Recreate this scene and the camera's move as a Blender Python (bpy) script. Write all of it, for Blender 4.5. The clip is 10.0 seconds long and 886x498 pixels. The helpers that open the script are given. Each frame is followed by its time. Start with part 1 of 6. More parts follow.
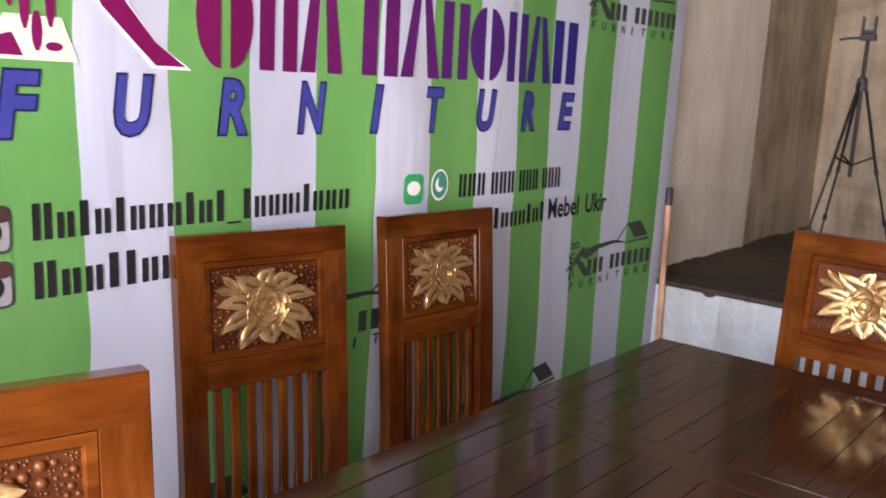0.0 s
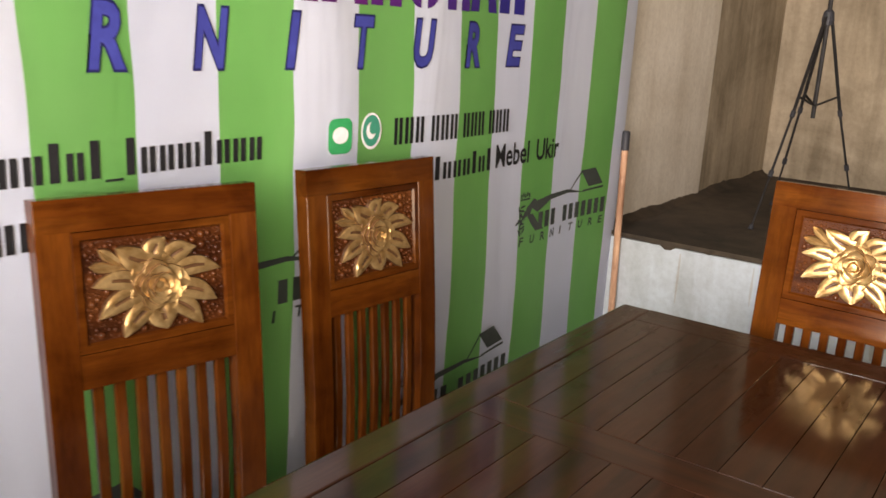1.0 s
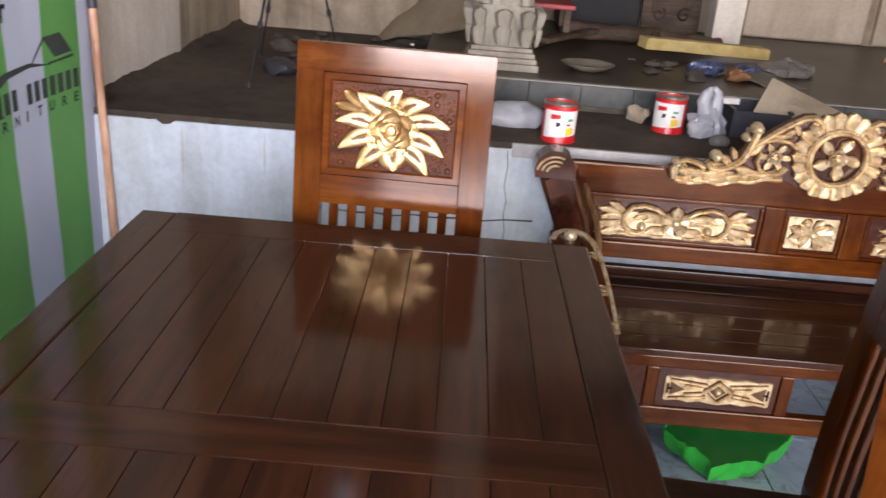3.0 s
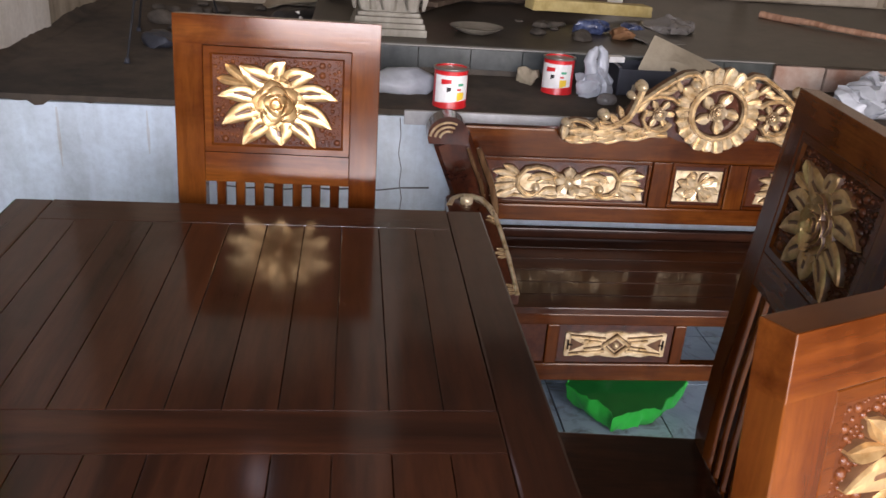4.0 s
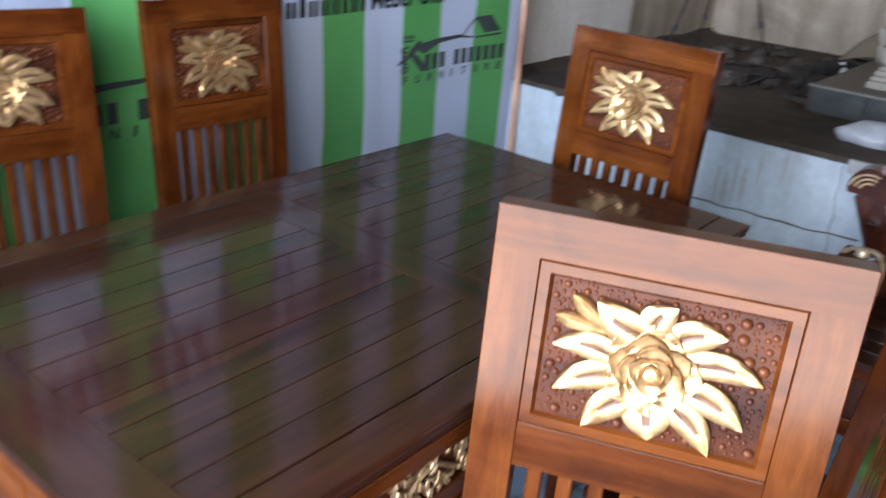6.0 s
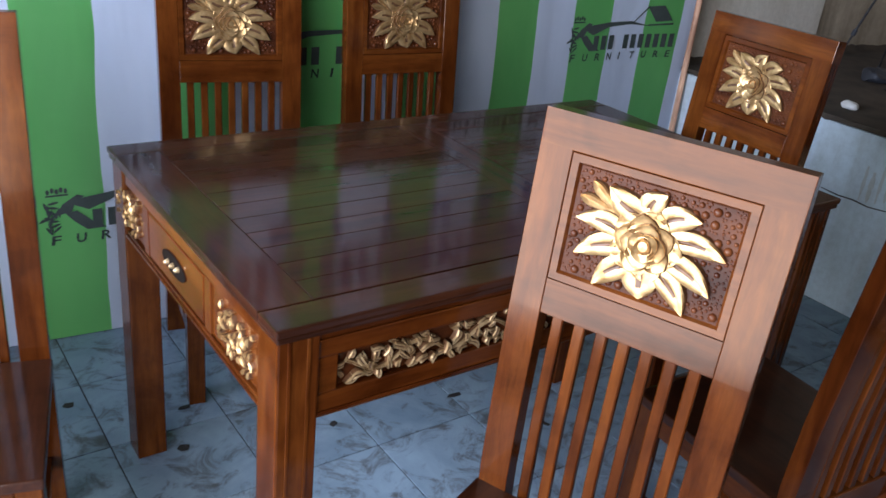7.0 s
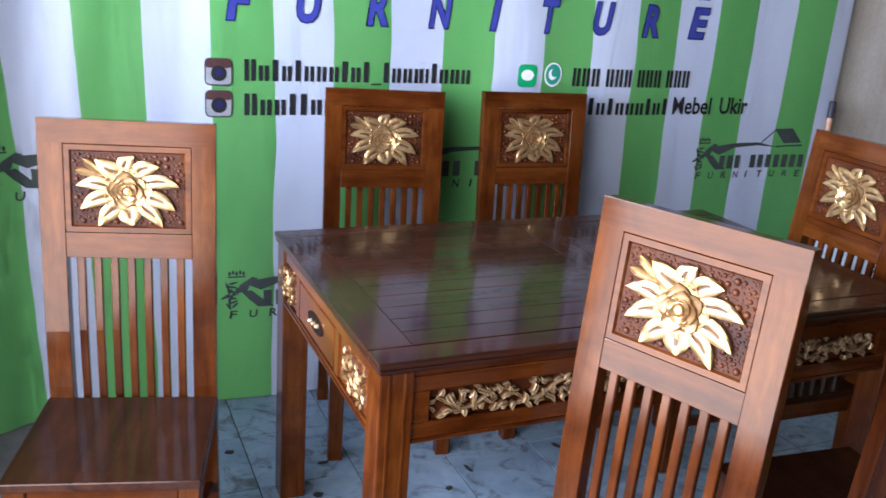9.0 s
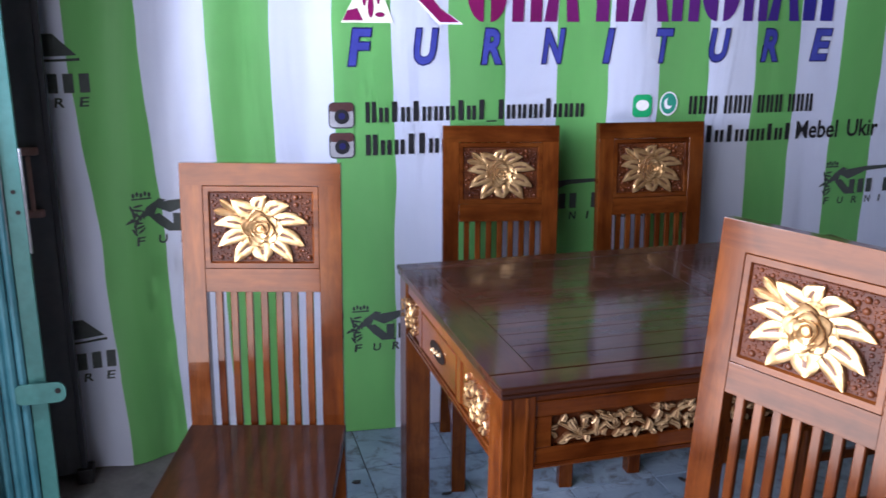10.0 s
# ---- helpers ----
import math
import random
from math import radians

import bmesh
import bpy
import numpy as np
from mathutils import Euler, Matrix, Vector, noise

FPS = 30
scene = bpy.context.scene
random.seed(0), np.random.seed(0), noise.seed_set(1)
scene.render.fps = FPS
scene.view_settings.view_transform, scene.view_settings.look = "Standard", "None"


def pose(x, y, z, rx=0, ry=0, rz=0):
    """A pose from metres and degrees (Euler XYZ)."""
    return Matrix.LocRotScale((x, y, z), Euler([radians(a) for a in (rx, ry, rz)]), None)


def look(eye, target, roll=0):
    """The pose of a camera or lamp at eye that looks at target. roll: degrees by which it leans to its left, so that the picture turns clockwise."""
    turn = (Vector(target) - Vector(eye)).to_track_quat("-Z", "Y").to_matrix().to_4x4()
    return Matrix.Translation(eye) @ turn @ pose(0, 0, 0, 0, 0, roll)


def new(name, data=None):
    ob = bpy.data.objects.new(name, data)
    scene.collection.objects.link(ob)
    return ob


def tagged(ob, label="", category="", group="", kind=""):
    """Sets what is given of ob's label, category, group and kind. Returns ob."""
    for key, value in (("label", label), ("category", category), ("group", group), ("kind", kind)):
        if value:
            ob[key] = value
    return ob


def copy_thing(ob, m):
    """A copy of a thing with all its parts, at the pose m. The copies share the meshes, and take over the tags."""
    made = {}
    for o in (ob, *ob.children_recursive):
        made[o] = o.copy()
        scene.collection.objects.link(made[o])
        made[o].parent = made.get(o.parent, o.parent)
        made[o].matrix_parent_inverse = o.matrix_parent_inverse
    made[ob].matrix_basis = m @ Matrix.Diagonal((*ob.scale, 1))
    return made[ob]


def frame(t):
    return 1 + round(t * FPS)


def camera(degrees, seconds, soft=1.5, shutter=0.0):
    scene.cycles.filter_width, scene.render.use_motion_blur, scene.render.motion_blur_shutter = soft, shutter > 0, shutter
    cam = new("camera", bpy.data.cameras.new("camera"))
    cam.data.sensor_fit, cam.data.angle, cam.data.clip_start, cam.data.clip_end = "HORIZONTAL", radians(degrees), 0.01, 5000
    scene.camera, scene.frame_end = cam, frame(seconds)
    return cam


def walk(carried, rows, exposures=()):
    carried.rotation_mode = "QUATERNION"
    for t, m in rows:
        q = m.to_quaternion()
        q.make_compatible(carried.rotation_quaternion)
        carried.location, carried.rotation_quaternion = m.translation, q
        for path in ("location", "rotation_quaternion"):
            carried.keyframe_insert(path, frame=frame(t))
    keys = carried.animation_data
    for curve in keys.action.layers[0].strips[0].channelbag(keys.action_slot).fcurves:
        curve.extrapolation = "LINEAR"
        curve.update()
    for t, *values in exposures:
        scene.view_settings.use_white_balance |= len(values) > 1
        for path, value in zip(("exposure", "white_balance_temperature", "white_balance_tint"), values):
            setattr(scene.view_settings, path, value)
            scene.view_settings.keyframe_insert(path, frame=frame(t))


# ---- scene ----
cam = camera(54.7, 10.0, shutter=0.35)
PATH = [
    (0, (0.043, -1.542, 1.403), (1.546, -0.275, 1.034), 2.9),
    (0.5, (0.1, -1.431, 1.394), (1.669, -0.272, 0.954), 1.5),
    (1, (0.293, -1.357, 1.38), (1.86, -0.218, 0.886), 3.1),
    (1.5, (0.44, -1.258, 1.357), (2.091, -0.311, 0.741), 3.7),
    (2, (0.532, -1.141, 1.349), (2.303, -0.588, 0.603), 2.8),
    (2.5, (0.572, -1.133, 1.352), (2.408, -0.953, 0.578), 5.0),
    (3, (0.596, -1.152, 1.356), (2.452, -1.145, 0.612), 4.7),
    (3.2, (0.609, -1.155, 1.354), (2.464, -1.222, 0.61), 4.6),
    (4.3, (0.605, -1.19, 1.371), (2.419, -1.421, 0.563), 4.2),
    (4.5, (0.584, -1.231, 1.377), (2.387, -1.327, 0.517), 3.6),
    (5, (0.539, -1.484, 1.373), (2.293, -1.144, 0.474), 4.0),
    (5.5, (0.432, -1.728, 1.383), (2.089, -0.985, 0.545), 2.8),
    (6, (0.362, -1.966, 1.419), (1.8, -0.833, 0.614), 4.6),
    (6.2, (0.363, -2.065, 1.41), (1.654, -0.8, 0.555), 4.4),
    (7.3, (0.192, -2.449, 1.426), (1.277, -0.985, 0.601), 6.1),
    (7.5, (0.189, -2.496, 1.431), (1.259, -1.011, 0.624), 5.5),
    (8, (0.182, -2.624, 1.438), (1.185, -1.042, 0.735), 6.0),
    (8.5, (0.188, -2.69, 1.45), (1.089, -1.027, 0.801), 5.5),
    (9, (0.194, -2.733, 1.453), (0.985, -0.999, 0.847), 4.2),
    (9.5, (0.182, -2.759, 1.451), (0.854, -0.959, 0.896), 2.6),
    (10, (0.177, -2.775, 1.441), (0.716, -0.923, 0.914), 0.6),
]
EXPOSURES = [(0.0, -0.90, 6550, 26), (0.5, -0.62, 6800, 26), (1.0, -0.68, 7500, 18), (1.5, -0.75, 6450, 22), (2.0, -0.60, 6150, 24), (2.5, -0.36, 5950, 21), (3.0, -0.47, 6150, 22), (4.5, -0.72, 5700, 19), (5.0, -0.64, 5100, 13), (5.5, -0.62, 5050, 11), (6.2, -0.60, 5200, 15),
             (7.5, -1.33, 5250, 11), (8.0, -1.08, 5200, 11), (9.5, -0.76, 5250, 22), (10.0, -0.92, 5300, 24)]
walk(cam, [(t, look(eye, target, roll)) for t, eye, target, roll in PATH], EXPOSURES)

# ---- world and lights ----
world = bpy.data.worlds.new("world")
scene.world = world
world.use_nodes = True
wn = world.node_tree
sky = wn.nodes.new("ShaderNodeTexSky")
sky.sky_type = "NISHITA"
sky.sun_disc = False
sky.sun_elevation, sky.sun_rotation = radians(58), radians(200)
wn.nodes["Background"].inputs["Strength"].default_value = 0.10
wn.links.new(sky.outputs[0], wn.nodes["Background"].inputs[0])

sun_data = bpy.data.lights.new("sun", "SUN")
sun_data.energy, sun_data.angle, sun_data.color = 3.0, radians(0.5), (1.0, 0.94, 0.84)
sun = new("sun", sun_data)
sun.matrix_world = look((-2, -5.5, 12), (0, 0, 0))

door_light_data = bpy.data.lights.new("door_light", "AREA")
door_light_data.shape, door_light_data.size, door_light_data.size_y = "RECTANGLE", 2.3, 1.95
door_light_data.energy, door_light_data.color = 300.0, (1.0, 0.91, 0.79)
door_light_data.spread = radians(165)
door_light = new("door_light", door_light_data)
door_light.matrix_world = look((-0.62, -2.37, 1.10), (3.0, -2.37, 1.10))

# added lamp for daylight at the opening's northern end, kept high to shape reflections
opening_fill_data = bpy.data.lights.new("street_light", "AREA")
opening_fill_data.shape, opening_fill_data.size, opening_fill_data.size_y = "RECTANGLE", 0.8, 1.0
opening_fill_data.energy, opening_fill_data.color = 74.0, (0.97, 0.97, 1.0)
opening_fill_data.spread = radians(105)
street_light = new("street_light", opening_fill_data)
street_light.matrix_world = look((-0.52, -0.92, 1.57), (3.0, -0.85, 1.38))


# ---- materials ----
def nodes_of(name):
    m = bpy.data.materials.new(name)
    m.use_nodes = True
    return m, m.node_tree, m.node_tree.nodes["Principled BSDF"]


def coords(nt, scale=(1, 1, 1), spread=0.0):
    tc = nt.nodes.new("ShaderNodeTexCoord")
    mp = nt.nodes.new("ShaderNodeMapping")
    mp.inputs["Scale"].default_value = scale
    nt.links.new(tc.outputs["Object"], mp.inputs["Vector"])
    if spread:
        info = nt.nodes.new("ShaderNodeObjectInfo")
        mul = nt.nodes.new("ShaderNodeVectorMath")
        mul.operation = "SCALE"
        mul.inputs[0].default_value = (spread, spread * 0.7, spread * 1.3)
        nt.links.new(info.outputs["Random"], mul.inputs["Scale"])
        nt.links.new(mul.outputs[0], mp.inputs["Location"])
    return mp.outputs["Vector"]


def noise_of(nt, vec, scale, detail=5.0, rough=0.6, warp=0.0):
    n = nt.nodes.new("ShaderNodeTexNoise")
    n.inputs["Scale"].default_value, n.inputs["Detail"].default_value = scale, detail
    n.inputs["Roughness"].default_value, n.inputs["Distortion"].default_value = rough, warp
    nt.links.new(vec, n.inputs["Vector"])
    return n.outputs["Fac"]


def ramp_of(nt, fac, stops):
    r = nt.nodes.new("ShaderNodeValToRGB")
    while len(r.color_ramp.elements) < len(stops):
        r.color_ramp.elements.new(0.5)
    for e, (p, c) in zip(r.color_ramp.elements, stops):
        e.position, e.color = p, (*c, 1)
    nt.links.new(fac, r.inputs["Fac"])
    return r.outputs["Color"]


def mix_of(nt, fac, a, b, mode="MIX"):
    n = nt.nodes.new("ShaderNodeMix")
    n.data_type, n.blend_type = "RGBA", mode
    for sock, v in ((n.inputs["Factor"], fac), (n.inputs[6], a), (n.inputs[7], b)):
        if isinstance(v, (int, float)):
            sock.default_value = v
        elif isinstance(v, tuple):
            sock.default_value = (*v, 1)
        else:
            nt.links.new(v, sock)
    return n.outputs[2]


def bump_of(nt, bsdf, height, strength, distance=0.002):
    b = nt.nodes.new("ShaderNodeBump")
    b.inputs["Strength"].default_value, b.inputs["Distance"].default_value = strength, distance
    nt.links.new(height, b.inputs["Height"])
    nt.links.new(b.outputs[0], bsdf.inputs["Normal"])


def rough_of(nt, bsdf, fac, lo, hi):
    m = nt.nodes.new("ShaderNodeMapRange")
    m.inputs["To Min"].default_value, m.inputs["To Max"].default_value = lo, hi
    nt.links.new(fac, m.inputs["Value"])
    nt.links.new(m.outputs[0], bsdf.inputs["Roughness"])


def wood(name, dark, mid, light, axis, rough=0.5, coat=0.0, coat_rough=0.12, spread=7.0, shine=0.0, even=False):
    """Varnished wood with its grain along one axis of the object."""
    m, nt, b = nodes_of(name)
    stretch = [9.0, 9.0, 9.0]
    stretch[axis] = 0.9
    v = coords(nt, stretch, spread)
    broad = noise_of(nt, v, 1.6, 3, 0.5, 0.8)
    fine = noise_of(nt, v, 9.0, 8, 0.7, 0.4)
    col = ramp_of(nt, broad, [(0.3, dark), (0.5, mid), (0.72, light)])
    col = mix_of(nt, 0.55, col, ramp_of(nt, fine, [(0.32, (0.30, 0.25, 0.22)), (0.6, (1, 1, 1))]), "MULTIPLY")
    if not even:
        # amber and umber clouds in the stain
        cloud = noise_of(nt, coords(nt, (1, 1, 1), spread), 7.0, 4, 0.6, 0.6)
        col = mix_of(nt, 0.75, col, ramp_of(nt, cloud, [(0.33, (0.55, 0.48, 0.42)), (0.50, (1.0, 1.0, 1.0)), (0.68, (1.28, 1.34, 1.25))]), "MULTIPLY")
    info = nt.nodes.new("ShaderNodeObjectInfo")
    tone = ramp_of(nt, info.outputs["Random"], [(0.0, (0.92, 0.91, 0.90) if even else (0.80, 0.78, 0.76)), (1.0, (1.06, 1.06, 1.06))])
    col = mix_of(nt, 1.0, col, tone, "MULTIPLY")
    nt.links.new(col, b.inputs["Base Color"])
    if shine:
        rough = 0.13
    rough_of(nt, b, noise_of(nt, coords(nt), 14, 4), rough - 0.07, rough + (0.06 if shine else 0.1))
    b.inputs["Coat Weight"].default_value, b.inputs["Coat Roughness"].default_value = coat, coat_rough
    b.inputs["Specular IOR Level"].default_value = shine if shine else 0.08 if coat else 0.4
    if shine:
        # amber varnish
        b.inputs["Specular Tint"].default_value = (1.0, 0.87, 0.74, 1.0)
    bump_of(nt, b, fine, 0.12, 0.001)
    return m


def plain(name, a, b2, scale=6.0, rough=0.6, metal=0.0, bump=0.15, spread=0.0, coat=0.0, fine=60.0):
    """A painted, cast or moulded surface with variation at two scales."""
    m, nt, b = nodes_of(name)
    v = coords(nt, (1, 1, 1), spread)
    n1, n2 = noise_of(nt, v, scale, 5, 0.62, 0.3), noise_of(nt, v, fine, 4, 0.6)
    col = ramp_of(nt, n1, [(0.34, a), (0.66, b2)])
    col = mix_of(nt, 0.25, col, ramp_of(nt, n2, [(0.3, (0.55, 0.55, 0.55)), (0.62, (1, 1, 1))]), "MULTIPLY")
    nt.links.new(col, b.inputs["Base Color"])
    rough_of(nt, b, n2, max(0.03, rough - 0.1), min(1.0, rough + 0.1))
    b.inputs["Metallic"].default_value = metal
    b.inputs["Coat Weight"].default_value = coat
    bump_of(nt, b, n2, bump, 0.002)
    return m


TEAK_D, TEAK_M, TEAK_L = (0.042, 0.0095, 0.0016), (0.080, 0.0210, 0.0033), (0.115, 0.0355, 0.0058)
teak_x = wood("teak_x", TEAK_D, TEAK_M, TEAK_L, 0, shine=0.30)
teak_y = wood("teak_y", TEAK_D, TEAK_M, TEAK_L, 1, shine=0.30)
teak_z = wood("teak_z", TEAK_D, TEAK_M, TEAK_L, 2, shine=0.30)
carved = wood("carved_teak", (0.026, 0.006, 0.002), (0.052, 0.0125, 0.004), (0.075, 0.021, 0.007), 0, 0.5, 1.0, 0.12)
dark_x = wood("dark_teak_x", (0.015, 0.0044, 0.0018), (0.029, 0.0086, 0.0033), (0.043, 0.0138, 0.0051), 0, 0.5, 0.75, 0.11, even=True)
dark_y = wood("dark_teak_y", (0.015, 0.0044, 0.0018), (0.029, 0.0086, 0.0033), (0.043, 0.0138, 0.0051), 1, 0.5, 0.75, 0.11, even=True)
seat_wood = wood("seat_teak", (0.016, 0.0045, 0.002), (0.034, 0.0105, 0.004), (0.054, 0.0175, 0.0065), 1, 0.5, 0.5, 0.11)
# teak lightened to carry the sheen of the bench posts in its colour
sheen_teak = wood("sheen_teak", (0.06, 0.030, 0.013), (0.12, 0.066, 0.031), (0.18, 0.110, 0.058), 2, shine=0.30)
groove_mat = plain("groove", (0.004, 0.002, 0.001), (0.008, 0.004, 0.002), 20, 0.8)
groove_mat.node_tree.nodes["Principled BSDF"].inputs["Specular IOR Level"].default_value = 0.12
gold = plain("gold_paint", (0.31, 0.175, 0.060), (0.62, 0.425, 0.195), 34, 0.34, 0.75, 0.25)
aged_gold = plain("aged_gold_paint", (0.22, 0.14, 0.06), (0.48, 0.35, 0.19), 40, 0.42, 0.6, 0.3)
gold_pale = plain("pale_gold_paint", (0.44, 0.305, 0.145), (0.78, 0.66, 0.45), 30, 0.30, 0.55, 0.3)
bronze = plain("brown_wash", (0.055, 0.022, 0.008), (0.12, 0.055, 0.020), 30, 0.45, 0.15, 0.25)
# pebbled teak made darker, so the colour holds the shade between carvings
shaded_ground = wood("shaded_ground_teak", (0.030, 0.0078, 0.0020), (0.060, 0.0165, 0.0040), (0.084, 0.0260, 0.0066), 0, 0.5, 0.14, 0.2)
pebble = wood("pebbled_teak", (0.044, 0.0108, 0.0028), (0.086, 0.0245, 0.0058), (0.122, 0.0400, 0.0100), 0, 0.5, 0.3, 0.2)


# ---- mesh helpers ----
def part(name, bm, material, parent=None, label="", smooth=False):
    me = bpy.data.meshes.new(name)
    bmesh.ops.recalc_face_normals(bm, faces=bm.faces)
    bm.to_mesh(me)
    bm.free()
    if material in (gold, gold_pale, aged_gold):
        material = (material, bronze)
    for mt in material if isinstance(material, (list, tuple)) else (material,):
        me.materials.append(mt)
    if smooth:
        me.shade_smooth()
        me.set_sharp_from_angle(angle=radians(38))
    ob = new(name, me)
    ob.parent = parent
    if label:
        ob["label"] = label
    return ob


def thing(name, m, label, category, group=""):
    ob = new(name)
    ob.matrix_basis = m
    return tagged(ob, label, category, group)


def box(bm, x0, x1, y0, y1, z0, z1, bevel=0.0, m=None):
    vs = bmesh.ops.create_cube(bm, size=1.0)["verts"]
    t = Matrix.Translation(((x0 + x1) / 2, (y0 + y1) / 2, (z0 + z1) / 2)) @ Matrix.Diagonal((abs(x1 - x0), abs(y1 - y0), abs(z1 - z0), 1))
    bmesh.ops.transform(bm, matrix=t, verts=vs)
    out = set(vs)
    if bevel:
        es = list({e for v in vs for e in v.link_edges})
        r = bmesh.ops.bevel(bm, geom=es, offset=bevel, segments=2, profile=0.6, affect="EDGES", clamp_overlap=True)
        out = set(r["verts"]) | {v for v in vs if v.is_valid}
    if m is not None:
        bmesh.ops.transform(bm, matrix=m, verts=[v for v in out if v.is_valid])
    return out


def boxes(*args, bevel=0.0, m=None):
    bm = bmesh.new()
    for a in args:
        box(bm, *a, bevel=bevel, m=m)
    return bm


def loft(bm, rings, closed=True, cap=True, brown=()):
    """Join rings of places, each with the same count, into a skin; brown: the strips left unpainted."""
    made = [[bm.verts.new(p) for p in ring] for ring in rings]
    n = len(made[0])
    for a, b in zip(made, made[1:]):
        for i in range(n if closed else n - 1):
            j = (i + 1) % n
            bm.faces.new((a[i], a[j], b[j], b[i])).material_index = 1 if i in brown else 0
    if cap and closed:
        bm.faces.new(list(reversed(made[0])))
        bm.faces.new(made[-1])
    return made


def sweep(bm, pts, w, d, side=(1, 0, 0), bevel=0.003):
    """A bar of section w (along side) by d, through the points."""
    pts = [Vector(p) for p in pts]
    side = Vector(side)
    rings = []
    for i, p in enumerate(pts):
        way = (pts[min(i + 1, len(pts) - 1)] - pts[max(i - 1, 0)]).normalized()
        s = (side - way * side.dot(way)).normalized()
        n = way.cross(s)
        c = []
        for a, b in ((-1, -1), (1, -1), (1, 1), (-1, 1)):
            ax, bx = a * w / 2, b * d / 2
            if a * b > 0:
                c += [p + s * ax + n * (bx - b * bevel), p + s * (ax - a * bevel) + n * bx]
            else:
                c += [p + s * (ax - a * bevel) + n * bx, p + s * ax + n * (bx - b * bevel)]
        # order round the section
        c.sort(key=lambda q: math.atan2((q - p).dot(n), (q - p).dot(s)))
        rings.append(c)
    loft(bm, rings)


def tube(bm, pts, radii, sides=10):
    pts = [Vector(p) for p in pts]
    if isinstance(radii, (int, float)):
        radii = [radii] * len(pts)
    rings = []
    way0 = (pts[1] - pts[0]).normalized()
    s = way0.orthogonal().normalized()
    for i, p in enumerate(pts):
        way = (pts[min(i + 1, len(pts) - 1)] - pts[max(i - 1, 0)]).normalized()
        s = (s - way * s.dot(way)).normalized()
        n = way.cross(s)
        rings.append([p + (s * math.cos(a) + n * math.sin(a)) * radii[i] for a in [2 * math.pi * k / sides for k in range(sides)]])
    loft(bm, rings)


def lathe(bm, profile, sides=24, at=(0, 0, 0)):
    rings = []
    for r, z in profile:
        rings.append([Vector(at) + Vector((r * math.cos(2 * math.pi * k / sides), r * math.sin(2 * math.pi * k / sides), z)) for k in range(sides)])
    loft(bm, rings)


def prism(bm, outline, y0, y1):
    """A flat outline in x and z, given thickness along y."""
    loft(bm, [[(x, y0, z) for x, z in outline], [(x, y1, z) for x, z in outline]])


def spiral(cx, cz, r0, r1, a0, turns, n=22):
    return [(cx + (r0 + (r1 - r0) * i / n) * math.cos(a0 + turns * 2 * math.pi * i / n),
             cz + (r0 + (r1 - r0) * i / n) * math.sin(a0 + turns * 2 * math.pi * i / n)) for i in range(n + 1)]


def leaf(bm, base, tip, width, h, y=0.0, bend=0.0, steps=9):
    """A carved pointed leaf in the x-z plane, standing out to -y, with a sunk midrib."""
    b, t = Vector((base[0], 0, base[1])), Vector((tip[0], 0, tip[1]))
    way = t - b
    across = Vector((-way.z, 0, way.x)).normalized()
    rows = []
    for i in range(steps):
        f = i / (steps - 1)
        w = width / 2 * max(0.05, (math.sin(math.pi * min(1.0, 0.06 + 0.94 * f)) ** 0.75)) if i < steps - 1 else 0.0008
        c = b + way * f + across * bend * math.sin(math.pi * f)
        up = h * (0.55 + 0.45 * math.sin(math.pi * (0.2 + 0.6 * f)))
        rows.append([c + across * (w * k) + Vector((0, y - up * q, 0)) for k, q in
                     ((-1, 0.0), (-0.82, 0.75), (-0.5, 1.0), (-0.11, 0.72), (0.11, 0.72), (0.5, 1.0), (0.82, 0.75), (1, 0.0))])
    loft(bm, rows, brown=(0, 3, 6))


def carved_leaf(bm, base, tip, width, h, y=0.0, bend=0.0, steps=12):
    """A broad carved leaf, widest near its foot, with a swept tip and a gouged brown vein that fades before the tip."""
    b, t = Vector((base[0], 0, base[1])), Vector((tip[0], 0, tip[1]))
    way = t - b
    across = Vector((-way.z, 0, way.x)).normalized()
    rows = []
    for i in range(steps):
        f = i / (steps - 1)
        w = width / 2 * (0.80 + 0.55 * f) * (1 - f ** 2.2) ** 0.85 if i < steps - 1 else 0.0007
        c = b + way * f + across * bend * (math.sin(math.pi * f) - 0.9 * f ** 4)
        lift = h * (0.70 + 0.30 * math.sin(math.pi * (0.1 + 0.7 * f)))
        dip = 0.42 * max(0.0, 1 - f / 0.72)
        rows.append([c + across * (w * k) + Vector((0, y - lift * q, 0)) for k, q in
                     ((-1, 0.0), (-0.88, 0.72), (-0.60, 0.98), (-0.16, 0.98 - 0.3 * dip), (-0.05, 0.96 - dip), (0.05, 0.96 - dip), (0.16, 0.98 - 0.3 * dip), (0.60, 0.98), (0.88, 0.72), (1, 0.0))])
    made = loft(bm, rows, brown=(0, 8))
    vein = {v for ring in made[: steps * 2 // 3] for v in ring[3:7]}
    for face in bm.faces:
        if len(face.verts) == 4 and all(v in vein for v in face.verts):
            face.material_index = 1


